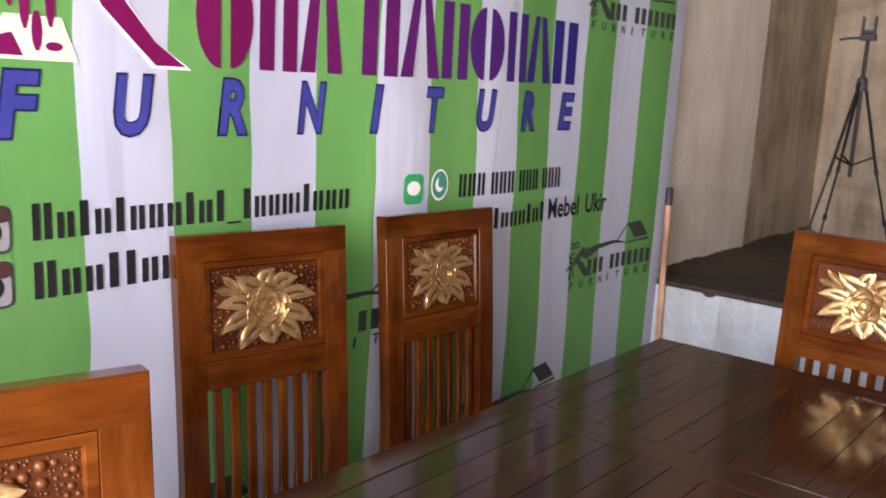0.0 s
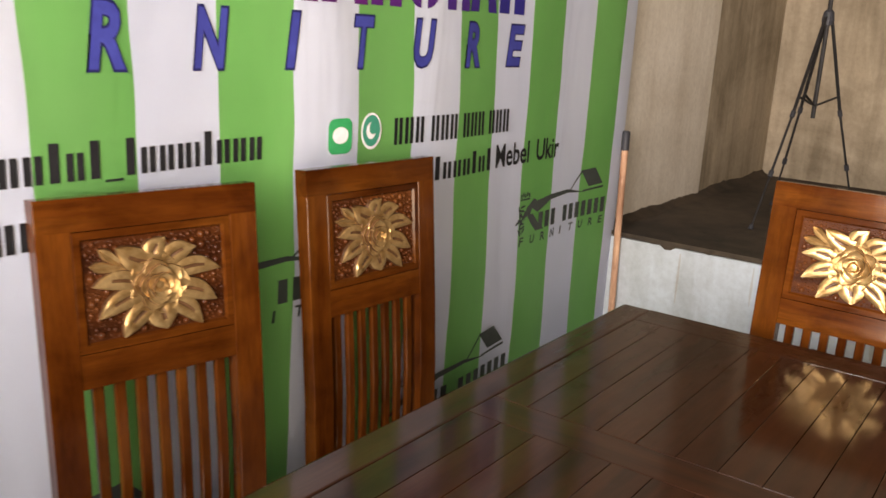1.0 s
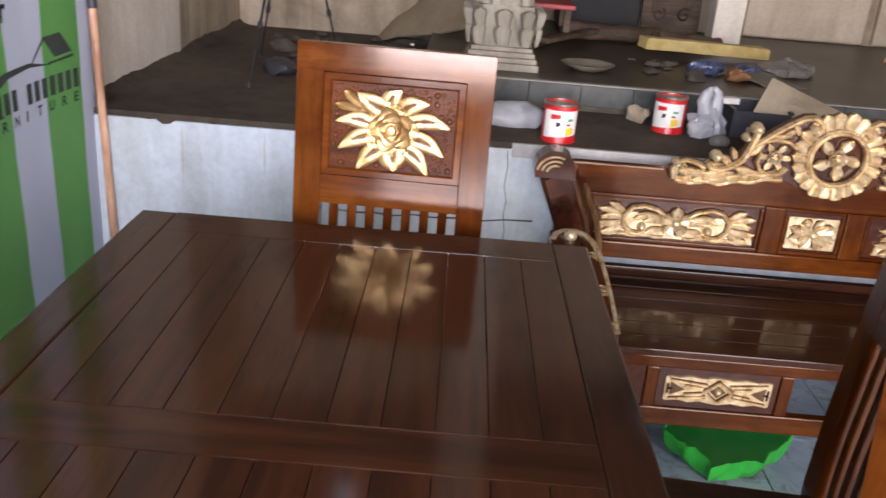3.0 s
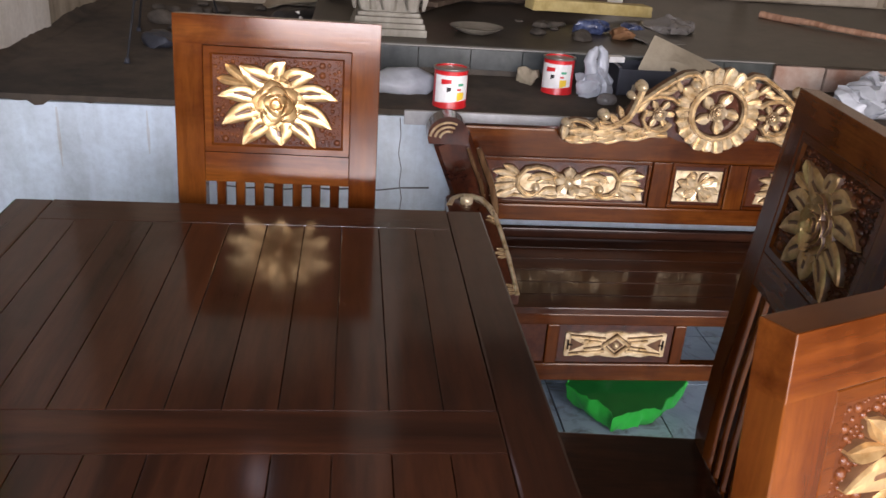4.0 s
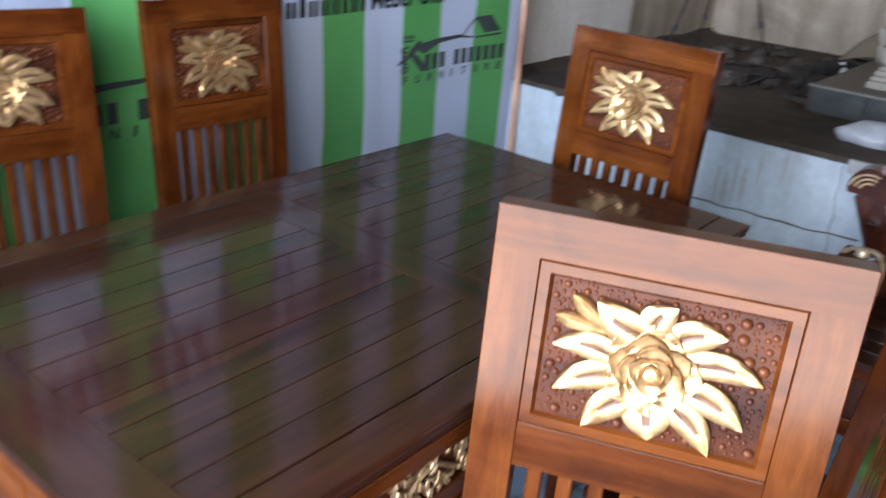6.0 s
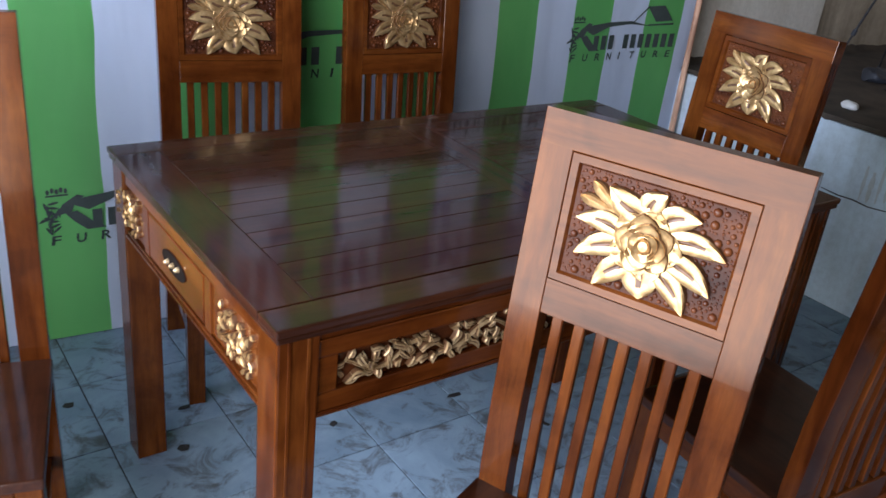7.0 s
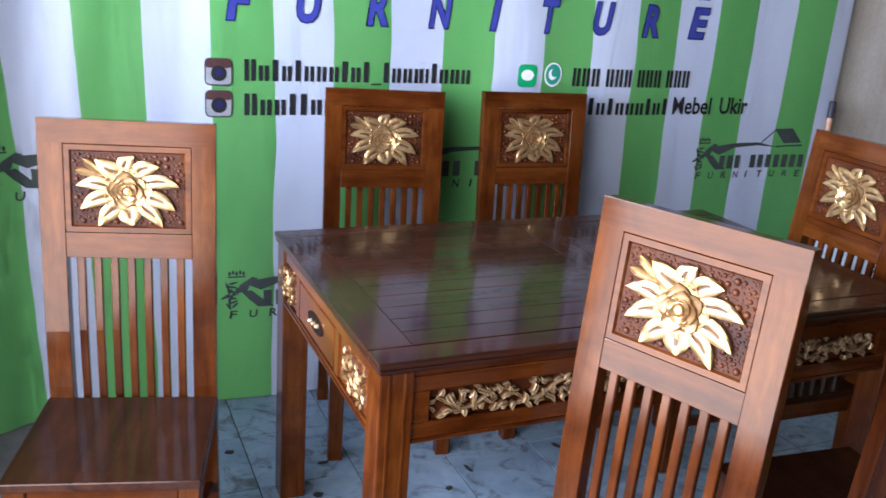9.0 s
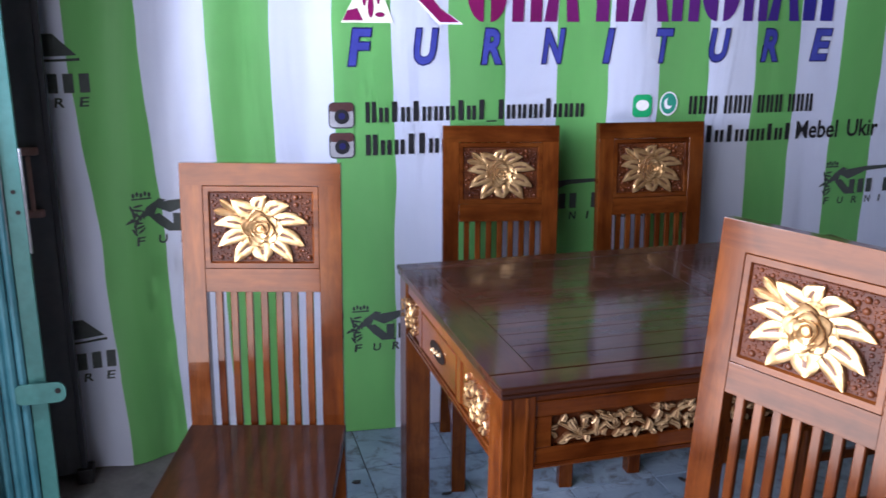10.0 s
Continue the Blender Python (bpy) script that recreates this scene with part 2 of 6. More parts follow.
def petal(bm, base, tip, w0, w1, h, y=0.0, bend=0.0, steps=8, turn=0.6):
    """A broad carved petal with a round end, hollowed down the middle, standing out to -y."""
    b, t = Vector((base[0], 0, base[1])), Vector((tip[0], 0, tip[1]))
    way = t - b
    across = Vector((-way.z, 0, way.x)).normalized()
    rows = []
    for i in range(steps + 1):
        f = i / steps
        w = (w0 + (w1 - w0) * min(1.0, f / turn)) / 2 * (1.0 if f < turn else max(0.12, math.cos((f - turn) / (1 - turn) * math.pi / 2) ** 0.6))
        c = b + way * f + across * bend * math.sin(math.pi * f)
        up = h * (0.5 + 0.5 * math.sin(math.pi / 2 * min(1.0, f * 1.2))) * (1.0 if f < 0.95 else 0.75)
        rows.append([c + across * (w * k) + Vector((0, y - up * q, 0)) for k, q in
                     ((-1, 0.0), (-0.84, 0.6), (-0.66, 0.98), (-0.25, 0.72), (0.0, 0.60), (0.25, 0.72), (0.66, 0.98), (0.84, 0.6), (1, 0.0))])
    loft(bm, rows, brown=(0, 7))


def ribbon(bm, pts, w0, w1, h, y=0.0):
    """A carved rounded strap along points in the x-z plane, standing out to -y."""
    pts = [Vector((p[0], 0, p[1])) for p in pts]
    rows = []
    n = len(pts)
    for i, p in enumerate(pts):
        way = (pts[min(i + 1, n - 1)] - pts[max(i - 1, 0)]).normalized()
        across = Vector((-way.z, 0, way.x))
        w = (w0 + (w1 - w0) * i / (n - 1)) / 2
        rows.append([p + across * w * k + Vector((0, y - h * q, 0)) for k, q in ((-1, 0), (-0.80, 0.6), (-0.35, 1), (0.1, 0.75), (0.5, 0.95), (0.80, 0.55), (1, 0))])
    loft(bm, rows, brown=(0, 5))


def knob(bm, x, z, r, h, y=0.0, sides=8):
    rings = []
    for k, q in ((1.0, 0.0), (0.92, 0.45), (0.6, 0.85), (0.15, 1.0)):
        rings.append([(x + r * k * math.cos(2 * math.pi * i / sides), y - h * q, z + r * k * math.sin(2 * math.pi * i / sides)) for i in range(sides)])
    loft(bm, rings)


def rose(bm, cx, cz, size, y=0.0, h=0.02):
    """A carved open rose of overlapping petals, standing out to -y; without a bmesh, a list of one for each petal."""
    rnd = random.Random(5)
    out = []
    for ring, (ro, ri, count, lift) in enumerate(((1.0, 0.45, 5, 0.50), (0.82, 0.34, 5, 0.66), (0.62, 0.22, 4, 0.82), (0.43, 0.08, 3, 0.93), (0.24, 0.01, 3, 0.98))):
        for p in range(count):
            a0 = math.tau * (p + 0.45 * ring) / count + rnd.uniform(-0.1, 0.1)
            span = math.tau / count * rnd.uniform(0.54, 0.66)
            dip = rnd.uniform(-0.10, 0.10)
            rows = []
            for i in range(9):
                f = -1 + i / 4
                a = a0 + f * span
                tipr = ro * size * (1.0 - 0.26 * abs(f) ** 1.8 + (0.05 if i == 4 else 0) + dip * f * 0.5)
                lo, hi = h * (lift - 0.20), h * (lift + 0.05 * math.sin(9 * f + ring))
                rows.append([(cx + r * math.cos(a), y - q, cz + r * math.sin(a)) for r, q in
                             ((ri * size, 0.0), (ri * size, lo), ((ri * 0.5 + 0.5 * ro) * size, lo * 0.95), (tipr * 0.925, hi), (tipr * 0.945, hi * 0.94), (tipr * 1.0, 0.0))])
            target = bmesh.new() if bm is None else bm
            loft(target, rows, brown=(0, 4))
            out.append(target)
    return out


# ---- the room ----
def plaster(name, base, stain, rough=0.85):
    """Old limewashed or bare cement wall with runs and blotches."""
    m, nt, b = nodes_of(name)
    v = coords(nt)
    blot = noise_of(nt, v, 1.7, 6, 0.65, 0.6)
    runs = noise_of(nt, coords(nt, (5, 5, 0.7)), 2.0, 5, 0.6, 0.2)
    fine = noise_of(nt, v, 45, 6, 0.7)
    col = ramp_of(nt, blot, [(0.36, stain), (0.58, base)])
    col = mix_of(nt, 0.45, col, ramp_of(nt, runs, [(0.35, stain), (0.6, base)]))
    col = mix_of(nt, 0.35, col, ramp_of(nt, fine, [(0.3, (0.6, 0.6, 0.6)), (0.6, (1, 1, 1))]), "MULTIPLY")
    nt.links.new(col, b.inputs["Base Color"])
    b.inputs["Roughness"].default_value = rough
    bump_of(nt, b, fine, 0.35, 0.004)
    return m


wall_mat = plaster("wall_plaster", (0.58, 0.54, 0.47), (0.38, 0.34, 0.28))
cement_mat = plaster("bare_cement", (0.50, 0.42, 0.31), (0.20, 0.16, 0.105))
white_wall = plaster("white_painted_plaster", (0.62, 0.71, 0.78), (0.40, 0.44, 0.46), 0.6)
ceil_mat = plaster("dark_ceiling_boards", (0.13, 0.10, 0.075), (0.07, 0.055, 0.04))
dusty_floor = plaster("dusty_cement_floor", (0.084, 0.060, 0.038), (0.022, 0.016, 0.010))
step_tile = plain("dark_step_tile", (0.014, 0.019, 0.018), (0.060, 0.068, 0.062), 9, 0.4, 0, 0.1, 4)
pale_panel = plaster("pale_stone_panel", (0.62, 0.54, 0.42), (0.42, 0.35, 0.25), 0.7)
brick_mat = plain("old_brick", (0.28, 0.15, 0.10), (0.42, 0.34, 0.28), 7, 0.85, 0, 0.4)


def floor_tile_material():
    m, nt, b = nodes_of("floor_tile")
    v = coords(nt, (1, 1, 1), 9.0)
    cloud, dirt, fine = noise_of(nt, v, 5, 6, 0.65, 0.8), noise_of(nt, v, 9, 7, 0.72, 1.4), noise_of(nt, v, 90, 3)
    col = ramp_of(nt, cloud, [(0.3, (0.155, 0.215, 0.29)), (0.65, (0.265, 0.345, 0.435))])
    col = mix_of(nt, ramp_of(nt, dirt, [(0.50, (0, 0, 0)), (0.65, (0.85, 0.85, 0.85))]), col, (0.066, 0.062, 0.058))
    nt.links.new(col, b.inputs["Base Color"])
    rough_of(nt, b, dirt, 0.22, 0.6)
    bump_of(nt, b, fine, 0.05, 0.001)
    return m


tile_mat = floor_tile_material()
grout_mat = plain("grout", (0.022, 0.022, 0.022), (0.055, 0.052, 0.050), 20, 0.9)


def slab(name, label, mat, *args, bevel=0.0):
    return tagged(part(name, boxes(*args, bevel=bevel), mat), label, name.split("_")[0], "", "structure")


PZ, PX, SZ, SX = 0.69, 3.185, 0.787, 3.72     # platform height and front, upper step height and front
BAN_EDGE = PX - 0.02
WEST, EAST, SOUTH, CEIL = -0.42, 5.2, -6.2, 3.1
slab("wall_north", "bare stained cement wall behind the banner", cement_mat, (WEST - 0.15, EAST, 0.03, 0.18, 0, CEIL))
coat_mat = plaster("old_limewash", (0.84, 0.80, 0.71), (0.64, 0.58, 0.48), 0.75)
part("plaster_coat", boxes((BAN_EDGE, 4.20, 0.024, 0.03, 0.0, CEIL)), coat_mat, bpy.data.objects["wall_north"], "whitish limewash coat that ends in a straight edge")
slab("wall_east", "bare stained cement wall behind the platform", cement_mat, (EAST, EAST + 0.15, -1.0, 0.18, 0, CEIL), (5.7, 5.85, SOUTH, -1.0, 0, CEIL), (EAST + 0.15, 5.7, -1.15, -1.0, 0, CEIL))
slab("wall_south", "plain dark cement wall", dusty_floor, (WEST - 0.15, 5.85, SOUTH - 0.15, SOUTH, 0, CEIL))
slab("wall_west", "plaster wall with the wide street opening", wall_mat, (WEST - 0.15, WEST, -0.46, 0.03, 0, CEIL), (WEST - 0.15, WEST, SOUTH, -3.55, 0, CEIL), (WEST - 0.15, WEST, -3.55, -0.46, 2.12, CEIL))
slab("ceiling", "dark wooden board ceiling", ceil_mat, (WEST - 0.15, 5.85, SOUTH - 0.15, 0.18, CEIL, CEIL + 0.1))
slab("platform", "white painted masonry platform with dusty cement top", white_wall, (PX, 5.7, SOUTH, 0.03, 0, PZ - 0.02), bevel=0.0)
slab("platform_top", "dusty dark cement top of the platform", dusty_floor, (PX + 0.012, 5.7, SOUTH, 0.03, PZ - 0.02, PZ))
polished_cement = plaster("polished_cement", (0.070, 0.055, 0.038), (0.020, 0.016, 0.011), 0.38)
polished_cement.node_tree.nodes["Principled BSDF"].inputs["Specular IOR Level"].default_value = 0.28
slab("step_upper", "dusty upper cement step", polished_cement, (SX + 0.014, 5.7, SOUTH, -1.0, PZ, SZ))
ground_mat = plain("street_concrete", (0.30, 0.28, 0.25), (0.42, 0.39, 0.35), 0.8, 0.9, 0, 0.3)
bm = bmesh.new()
for a in ((-400, -400), (WEST - 0.15, -400), (WEST - 0.15, 400), (-400, 400)):
    bm.verts.new((a[0], a[1], -0.05))
bm.faces.new(bm.verts)
tagged(part("ground", bm, ground_mat), "pale concrete street ground outside the opening", "ground", "", "structure")


# ---- printed banner ----
BAN_X0, BAN_X1, BAN_Z1 = -0.41, 3.20, 2.25


def wave(x, z):
    """How far the cloth hangs out from the wall."""
    left = max(0.0, min(1.0, (0.7 - x) / 0.8))
    w = 0.008 * math.sin(5.1 * x + 0.6 * z) + 0.0034 * math.sin(13.0 * x + 1.3 * z + 0.5) + 0.003 * math.sin(3 * z + 4 * x)
    w += left * (0.022 * math.sin(14 * x + 0.8 * math.sin(2 * z)) + 0.011 * math.sin(29 * x - 1.5 * z))
    return 0.020 + 0.018 * left - w


def banner_material():
    m, nt, b = nodes_of("banner_print")
    tc = nt.nodes.new("ShaderNodeTexCoord")
    sep = nt.nodes.new("ShaderNodeSeparateXYZ")
    nt.links.new(tc.outputs["Object"], sep.inputs[0])

    def calc(op, a, *more):
        n = nt.nodes.new("ShaderNodeMath")
        n.operation = op
        for sock, v in zip(n.inputs, (a, *more)):
            if isinstance(v, (int, float)):
                sock.default_value = v
            else:
                nt.links.new(v, sock)
        return n.outputs[0]

    # towards the gate the cloth hangs askew, so its stripes lean
    askew = calc("MULTIPLY", calc("MINIMUM", calc("MAXIMUM", calc("MULTIPLY", calc("SUBTRACT", 0.45, sep.outputs["X"]), 2.0), 0.0), 1.0),
                 calc("MULTIPLY", calc("SUBTRACT", 1.25, sep.outputs["Z"]), 0.06))
    flat_x = calc("SUBTRACT", sep.outputs["X"], askew)
    # it hangs slack too, so they sway a little
    sway = calc("MULTIPLY", calc("SUBTRACT", noise_of(nt, coords(nt, (1.0, 1.0, 1.4)), 1.3, 2, 0.45), 0.5), 0.05)
    flat_x = calc("ADD", flat_x, sway)
    cell = calc("FRACT", calc("DIVIDE", calc("SUBTRACT", flat_x, 0.228 - 0.385 * 4), 0.385))
    green = calc("MULTIPLY", calc("LESS_THAN", cell, 0.5), calc("LESS_THAN", sep.outputs["X"], 3.135))
    fine, broad = noise_of(nt, coords(nt), 70, 3), noise_of(nt, coords(nt, (1, 1, 0.4)), 2.2, 4)
    g = ramp_of(nt, broad, [(0.3, (0.17, 0.48, 0.13)), (0.7, (0.24, 0.59, 0.18))])
    w = ramp_of(nt, broad, [(0.3, (0.68, 0.73, 0.85)), (0.7, (0.78, 0.83, 0.93))])
    col = mix_of(nt, green, w, g)
    nt.links.new(col, b.inputs["Base Color"])
    rough_of(nt, b, fine, 0.40, 0.58)
    folds = noise_of(nt, coords(nt, (4.2, 4.2, 0.8)), 1.0, 3, 0.5, 0.6)
    bump_of(nt, b, folds, 0.35, 0.03)
    return m


bm = bmesh.new()
nx, nz = 240, 40
grid = [[bm.verts.new((BAN_X0 + (BAN_X1 - BAN_X0) * i / nx, -wave(BAN_X0 + (BAN_X1 - BAN_X0) * i / nx, 0.004 + (BAN_Z1 - 0.004) * j / nz), 0.004 + (BAN_Z1 - 0.004) * j / nz)) for i in range(nx + 1)] for j in range(nz + 1)]
for j in range(nz):
    for i in range(nx):
        bm.faces.new((grid[j][i], grid[j][i + 1], grid[j + 1][i + 1], grid[j + 1][i]))
bmesh.ops.solidify(bm, geom=bm.faces[:], thickness=0.0015)
banner = thing("printed_banner", pose(0, 0, 0), "green and white striped vinyl shop banner hanging on the wall", "banner")
cloth = part("cloth", bm, banner_material(), banner, "", True)


def ink(name, a, b2):
    m = plain(name, a, b2, 8, 0.6, 0, 0.05)
    m.node_tree.nodes["Principled BSDF"].inputs["Specular IOR Level"].default_value = 0.15
    return m


black_ink, grey_ink = ink("black_ink", (0.012, 0.012, 0.014), (0.02, 0.02, 0.022)), ink("grey_ink", (0.035, 0.045, 0.04), (0.06, 0.07, 0.065))
blue_ink, navy_ink = ink("blue_ink", (0.035, 0.04, 0.22), (0.05, 0.06, 0.30)), ink("navy_ink", (0.012, 0.012, 0.07), (0.018, 0.018, 0.09))
white_ink, cream_ink = ink("white_ink", (0.74, 0.74, 0.76), (0.8, 0.8, 0.82)), ink("cream_ink", (0.62, 0.66, 0.48), (0.68, 0.72, 0.55))
green_ink, teal_ink = ink("icon_green_ink", (0.02, 0.30, 0.10), (0.03, 0.36, 0.13)), ink("icon_teal_ink", (0.03, 0.22, 0.15), (0.04, 0.27, 0.18))
brown_ink = ink("icon_brown_ink", (0.045, 0.020, 0.020), (0.09, 0.04, 0.035))


def printed(name, shapes, mat, lift, parent, label=""):
    """Flat print: outlines in x and z laid on the cloth, a little proud of it."""
    bm = bmesh.new()
    for outline in shapes:
        vs = [bm.verts.new((x, 0, z)) for x, z in outline]
        if len(vs) > 2:
            bm.faces.new(vs)
    if any(len(o) > 4 for o in shapes):
        bmesh.ops.triangulate(bm, faces=bm.faces[:])
    # broad shapes follow the folds of the cloth
    for step in range(2):
        long_edges = [e for e in bm.edges if e.calc_length() > 0.045]
        if long_edges:
            bmesh.ops.subdivide_edges(bm, edges=long_edges, cuts=2)
            bmesh.ops.triangulate(bm, faces=bm.faces[:])
    for v in bm.verts:
        v.co.y = -wave(v.co.x, v.co.z) - 0.0022 - lift * 0.0006
    return part(name, bm, mat, parent, label)


def bar(x0, x1, z0, z1, slant=0.0):
    return [(x0, z0), (x1, z0), (x1 + slant, z1), (x0 + slant, z1)]


def oval(cx, cz, rx, rz, n=20):
    return [(cx + rx * math.cos(2 * math.pi * k / n), cz + rz * math.sin(2 * math.pi * k / n)) for k in range(n)]


def turned_oval(cx, cz, rx, rz, a, n=8):
    c, s = math.cos(a), math.sin(a)
    return [(cx + c * x - s * z, cz + s * x + c * z) for x, z in oval(0, 0, rx, rz, n)]


def soft_box(x0, x1, z0, z1, r):
    out = []
    for cx, cz, a0 in ((x1 - r, z0 + r, -90), (x1 - r, z1 - r, 0), (x0 + r, z1 - r, 90), (x0 + r, z0 + r, 180)):
        out += [(cx + r * math.cos(radians(a0 + 22.5 * k)), cz + r * math.sin(radians(a0 + 22.5 * k))) for k in range(5)]
    return out


def words(name, text, x0, x1, z0, z1, mat, parent, lift=1, shear=0.0, spacing=1.0, bold=0.0, label=""):
    """Lettering in the built-in font, fitted into a box on the cloth."""
    cu = bpy.data.curves.new(name, "FONT")
    cu.body, cu.shear, cu.space_character, cu.offset, cu.resolution_u = text, shear, spacing, bold, 3
    tmp = new(name, cu)
    me = bpy.data.meshes.new_from_object(tmp.evaluated_get(bpy.context.evaluated_depsgraph_get()))
    bpy.data.objects.remove(tmp)
    bm = bmesh.new()
    bm.from_mesh(me)
    bpy.data.meshes.remove(me)
    xs, ys = [v.co.x for v in bm.verts], [v.co.y for v in bm.verts]
    for v in bm.verts:
        x = x0 + (v.co.x - min(xs)) / (max(xs) - min(xs)) * (x1 - x0)
        z = z0 + (v.co.y - min(ys)) / (max(ys) - min(ys)) * (z1 - z0)
        v.co = (x, -wave(x, z) - 0.0022 - lift * 0.0006, z)
    return part(name, bm, mat, parent, label)


def letter_bars(pattern, x0, x1, z0, h):
    """Plain bars the size of letters: x short, t tall, space, wide m."""
    unit = {"x": 1.0, "t": 0.8, " ": 0.55, "m": 1.5, "i": 0.5, "D": 1.1, "_": 0.9}
    total = sum(unit[c] for c in pattern)
    out, x = [], x0
    for c in pattern:
        w = unit[c] / total * (x1 - x0)
        if c == "_":
            out.append(bar(x, x + w, z0 - 0.12 * h, z0 - 0.05 * h))
        elif c != " ":
            hh = h if c in "tD" else 0.72 * h
            if c == "D" or c == "x":
                out.append(bar(x + 0.1 * w, x + 0.40 * w, z0, z0 + hh))
                out.append(bar(x + 0.56 * w, x + 0.86 * w, z0, z0 + hh))
            elif c == "m":
                out += [bar(x + k * w, x + (k + 0.2) * w, z0, z0 + hh) for k in (0.06, 0.38, 0.70)]
            else:
                out.append(bar(x + 0.2 * w, x + 0.72 * w, z0, z0 + hh))
        x += w
    return out


def build_print():
    # large word and name in blocks of colour running from purple to blue
    xs = [(1.09, 1.21, "o"), (1.24, 1.35, "d"), (1.36, 1.49, "a"), (1.55, 1.67, "d"), (1.68, 1.83, "a"), (1.84, 1.95, "d"), (1.97, 2.10, "o"), (2.13, 2.235, "d"), (2.24, 2.385, "a"), (2.40, 2.535, "d")]
    for k, (a, b, kind) in enumerate(xs):
        f = k / (len(xs) - 1)
        c0 = tuple(p + (q - p) * f for p, q in zip((0.125, 0.005, 0.060), (0.022, 0.018, 0.16)))
        mat = ink("name_ink", c0, tuple(1.2 * v for v in c0))
        a, b = 1.062 + (a - 1.09) * 0.9785, 1.062 + (b - 1.09) * 0.9785
        z0, z1, m, g = 1.420 + 0.014 * f, 1.628, (a + b) / 2, 0.012
        left = {"d": bar(a, m - g, z0, z1), "a": [(a, z0), (a + 0.045, z0), (m - g / 2, z1), (m - 0.032, z1)]}
        right = {"d": bar(m + g, b, z0, z1), "a": [(b - 0.045, z0), (b, z0), (m + 0.032, z1), (m + g / 2, z1)]}
        if kind == "o":
            ring = [(m + (m - a) * math.cos(t), (z0 + z1) / 2 + (z1 - z0) / 2 * math.sin(t)) for t in [math.pi * (0.5 + i / 14) for i in range(15)]]
            halves = ([(x - g, z) for x, z in ring], [(2 * m - x + g, z) for x, z in reversed(ring)])
        else:
            halves = (left[kind], right[kind])
        for half in halves:
            printed("name_block", [half], mat, 1, banner, "block of purple to blue print")
    purple = ink("purple_ink", (0.14, 0.004, 0.06), (0.18, 0.007, 0.085))
    def shifted(name, shapes, *args):
        printed(name, [[(x - 0.024, z - 0.010) for x, z in o] for o in shapes], *args)

    shifted("emblem_stroke", [[(0.98, 1.422), (1.065, 1.422), (0.99, 1.47), (0.93, 1.54), (0.885, 1.62), (0.86, 1.75), (0.80, 1.75), (0.82, 1.62), (0.87, 1.53)]], white_ink, 1, banner)
    shifted("emblem_stroke", [[(0.985, 1.428), (1.05, 1.428), (0.985, 1.472), (0.925, 1.54), (0.88, 1.62), (0.855, 1.74), (0.806, 1.74), (0.826, 1.62), (0.876, 1.53)]], purple, 2, banner)
    shifted("emblem_base", [[(0.66, 1.425), (0.83, 1.425), (0.80, 1.50), (0.70, 1.50)]], cream_ink, 1, banner)
    shifted("emblem_base", [[(0.665, 1.432), (0.73, 1.432), (0.712, 1.47), (0.68, 1.462)]], purple, 2, banner)
    shifted("emblem_curl", [oval(0.755, 1.475, 0.010, 0.035, 10), oval(0.735, 1.52, 0.009, 0.045, 10), oval(0.785, 1.45, 0.016, 0.008, 10), oval(0.78, 1.53, 0.009, 0.05, 10), oval(0.71, 1.55, 0.008, 0.04, 10)], purple, 2, banner)
    shifted("swoosh", [[(1.9, 1.70), (2.1, 1.715), (2.3, 1.712), (2.47, 1.735), (2.3, 1.72), (2.1, 1.725)]], blue_ink, 1, banner)
    # the wide-set word, letter by letter
    for k, (ch, a, b) in enumerate(zip("FURNITURE", (0.657, 0.875, 1.105, 1.325, 1.549, 1.745, 1.957, 2.174, 2.398), (0.732, 0.953, 1.175, 1.403, 1.582, 1.808, 2.034, 2.247, 2.483))):
        z = 1.284 + 0.001 * k
        words("letter", ch, a - 0.005, b + 0.005, z - 0.005, z + 0.117, navy_ink, banner, 1, 0.16, 1.0, 0.055, "navy outlined letter")
        words("letter", ch, a, b, z, z + 0.112, blue_ink, banner, 2, 0.16, 1.0, 0.03, "blue letter")
    # contact lines
    for outline in letter_bars("Dxtxtxxxtxt_txxxitxxx", 0.705, 1.494, 1.102, 0.066):
        printed("text_bar", [outline], black_ink, 1, banner, "black bar of text")
    for outline in letter_bars("Dxxttxxxitxxx", 0.704, 1.255, 0.995, 0.068):
        printed("text_bar", [outline], black_ink, 1, banner, "black bar of text")
    for outline in letter_bars("DDD DDD DDD DDD", 1.890, 2.437, 1.104, 0.065):
        printed("text_bar", [outline], black_ink, 1, banner, "black bar of digits")
    for outline in letter_bars("Dxtxtxxxtxt", 1.870, 2.348, 1.000, 0.062):
        printed("text_bar", [outline], black_ink, 1, banner, "black bar of text")
    words("word", "Mebel", 2.370, 2.561, 1.000, 1.068, black_ink, banner, 1, 0, 1.0, 0.018, "black lettering")
    words("word", "Ukir", 2.604, 2.750, 1.002, 1.069, black_ink, banner, 1, 0, 1.0, 0.018, "black lettering")
    # contact icons as plain shapes
    printed("icon", [soft_box(1.670, 1.745, 1.097, 1.177, 0.018)], green_ink, 1, banner, "green rounded square icon")
    printed("icon_bubble", [oval(1.7075, 1.139, 0.025, 0.019)], white_ink, 2, banner)
    printed("icon", [oval(1.811, 1.143, 0.036, 0.043)], white_ink, 1, banner)
    printed("icon", [oval(1.811, 1.144, 0.031, 0.037)], teal_ink, 2, banner, "dark green round icon")
    printed("icon_mark", [oval(1.809, 1.144, 0.017, 0.020, 12)], white_ink, 3, banner)
    printed("icon_mark", [oval(1.816, 1.151, 0.014, 0.016, 12)], teal_ink, 4, banner)
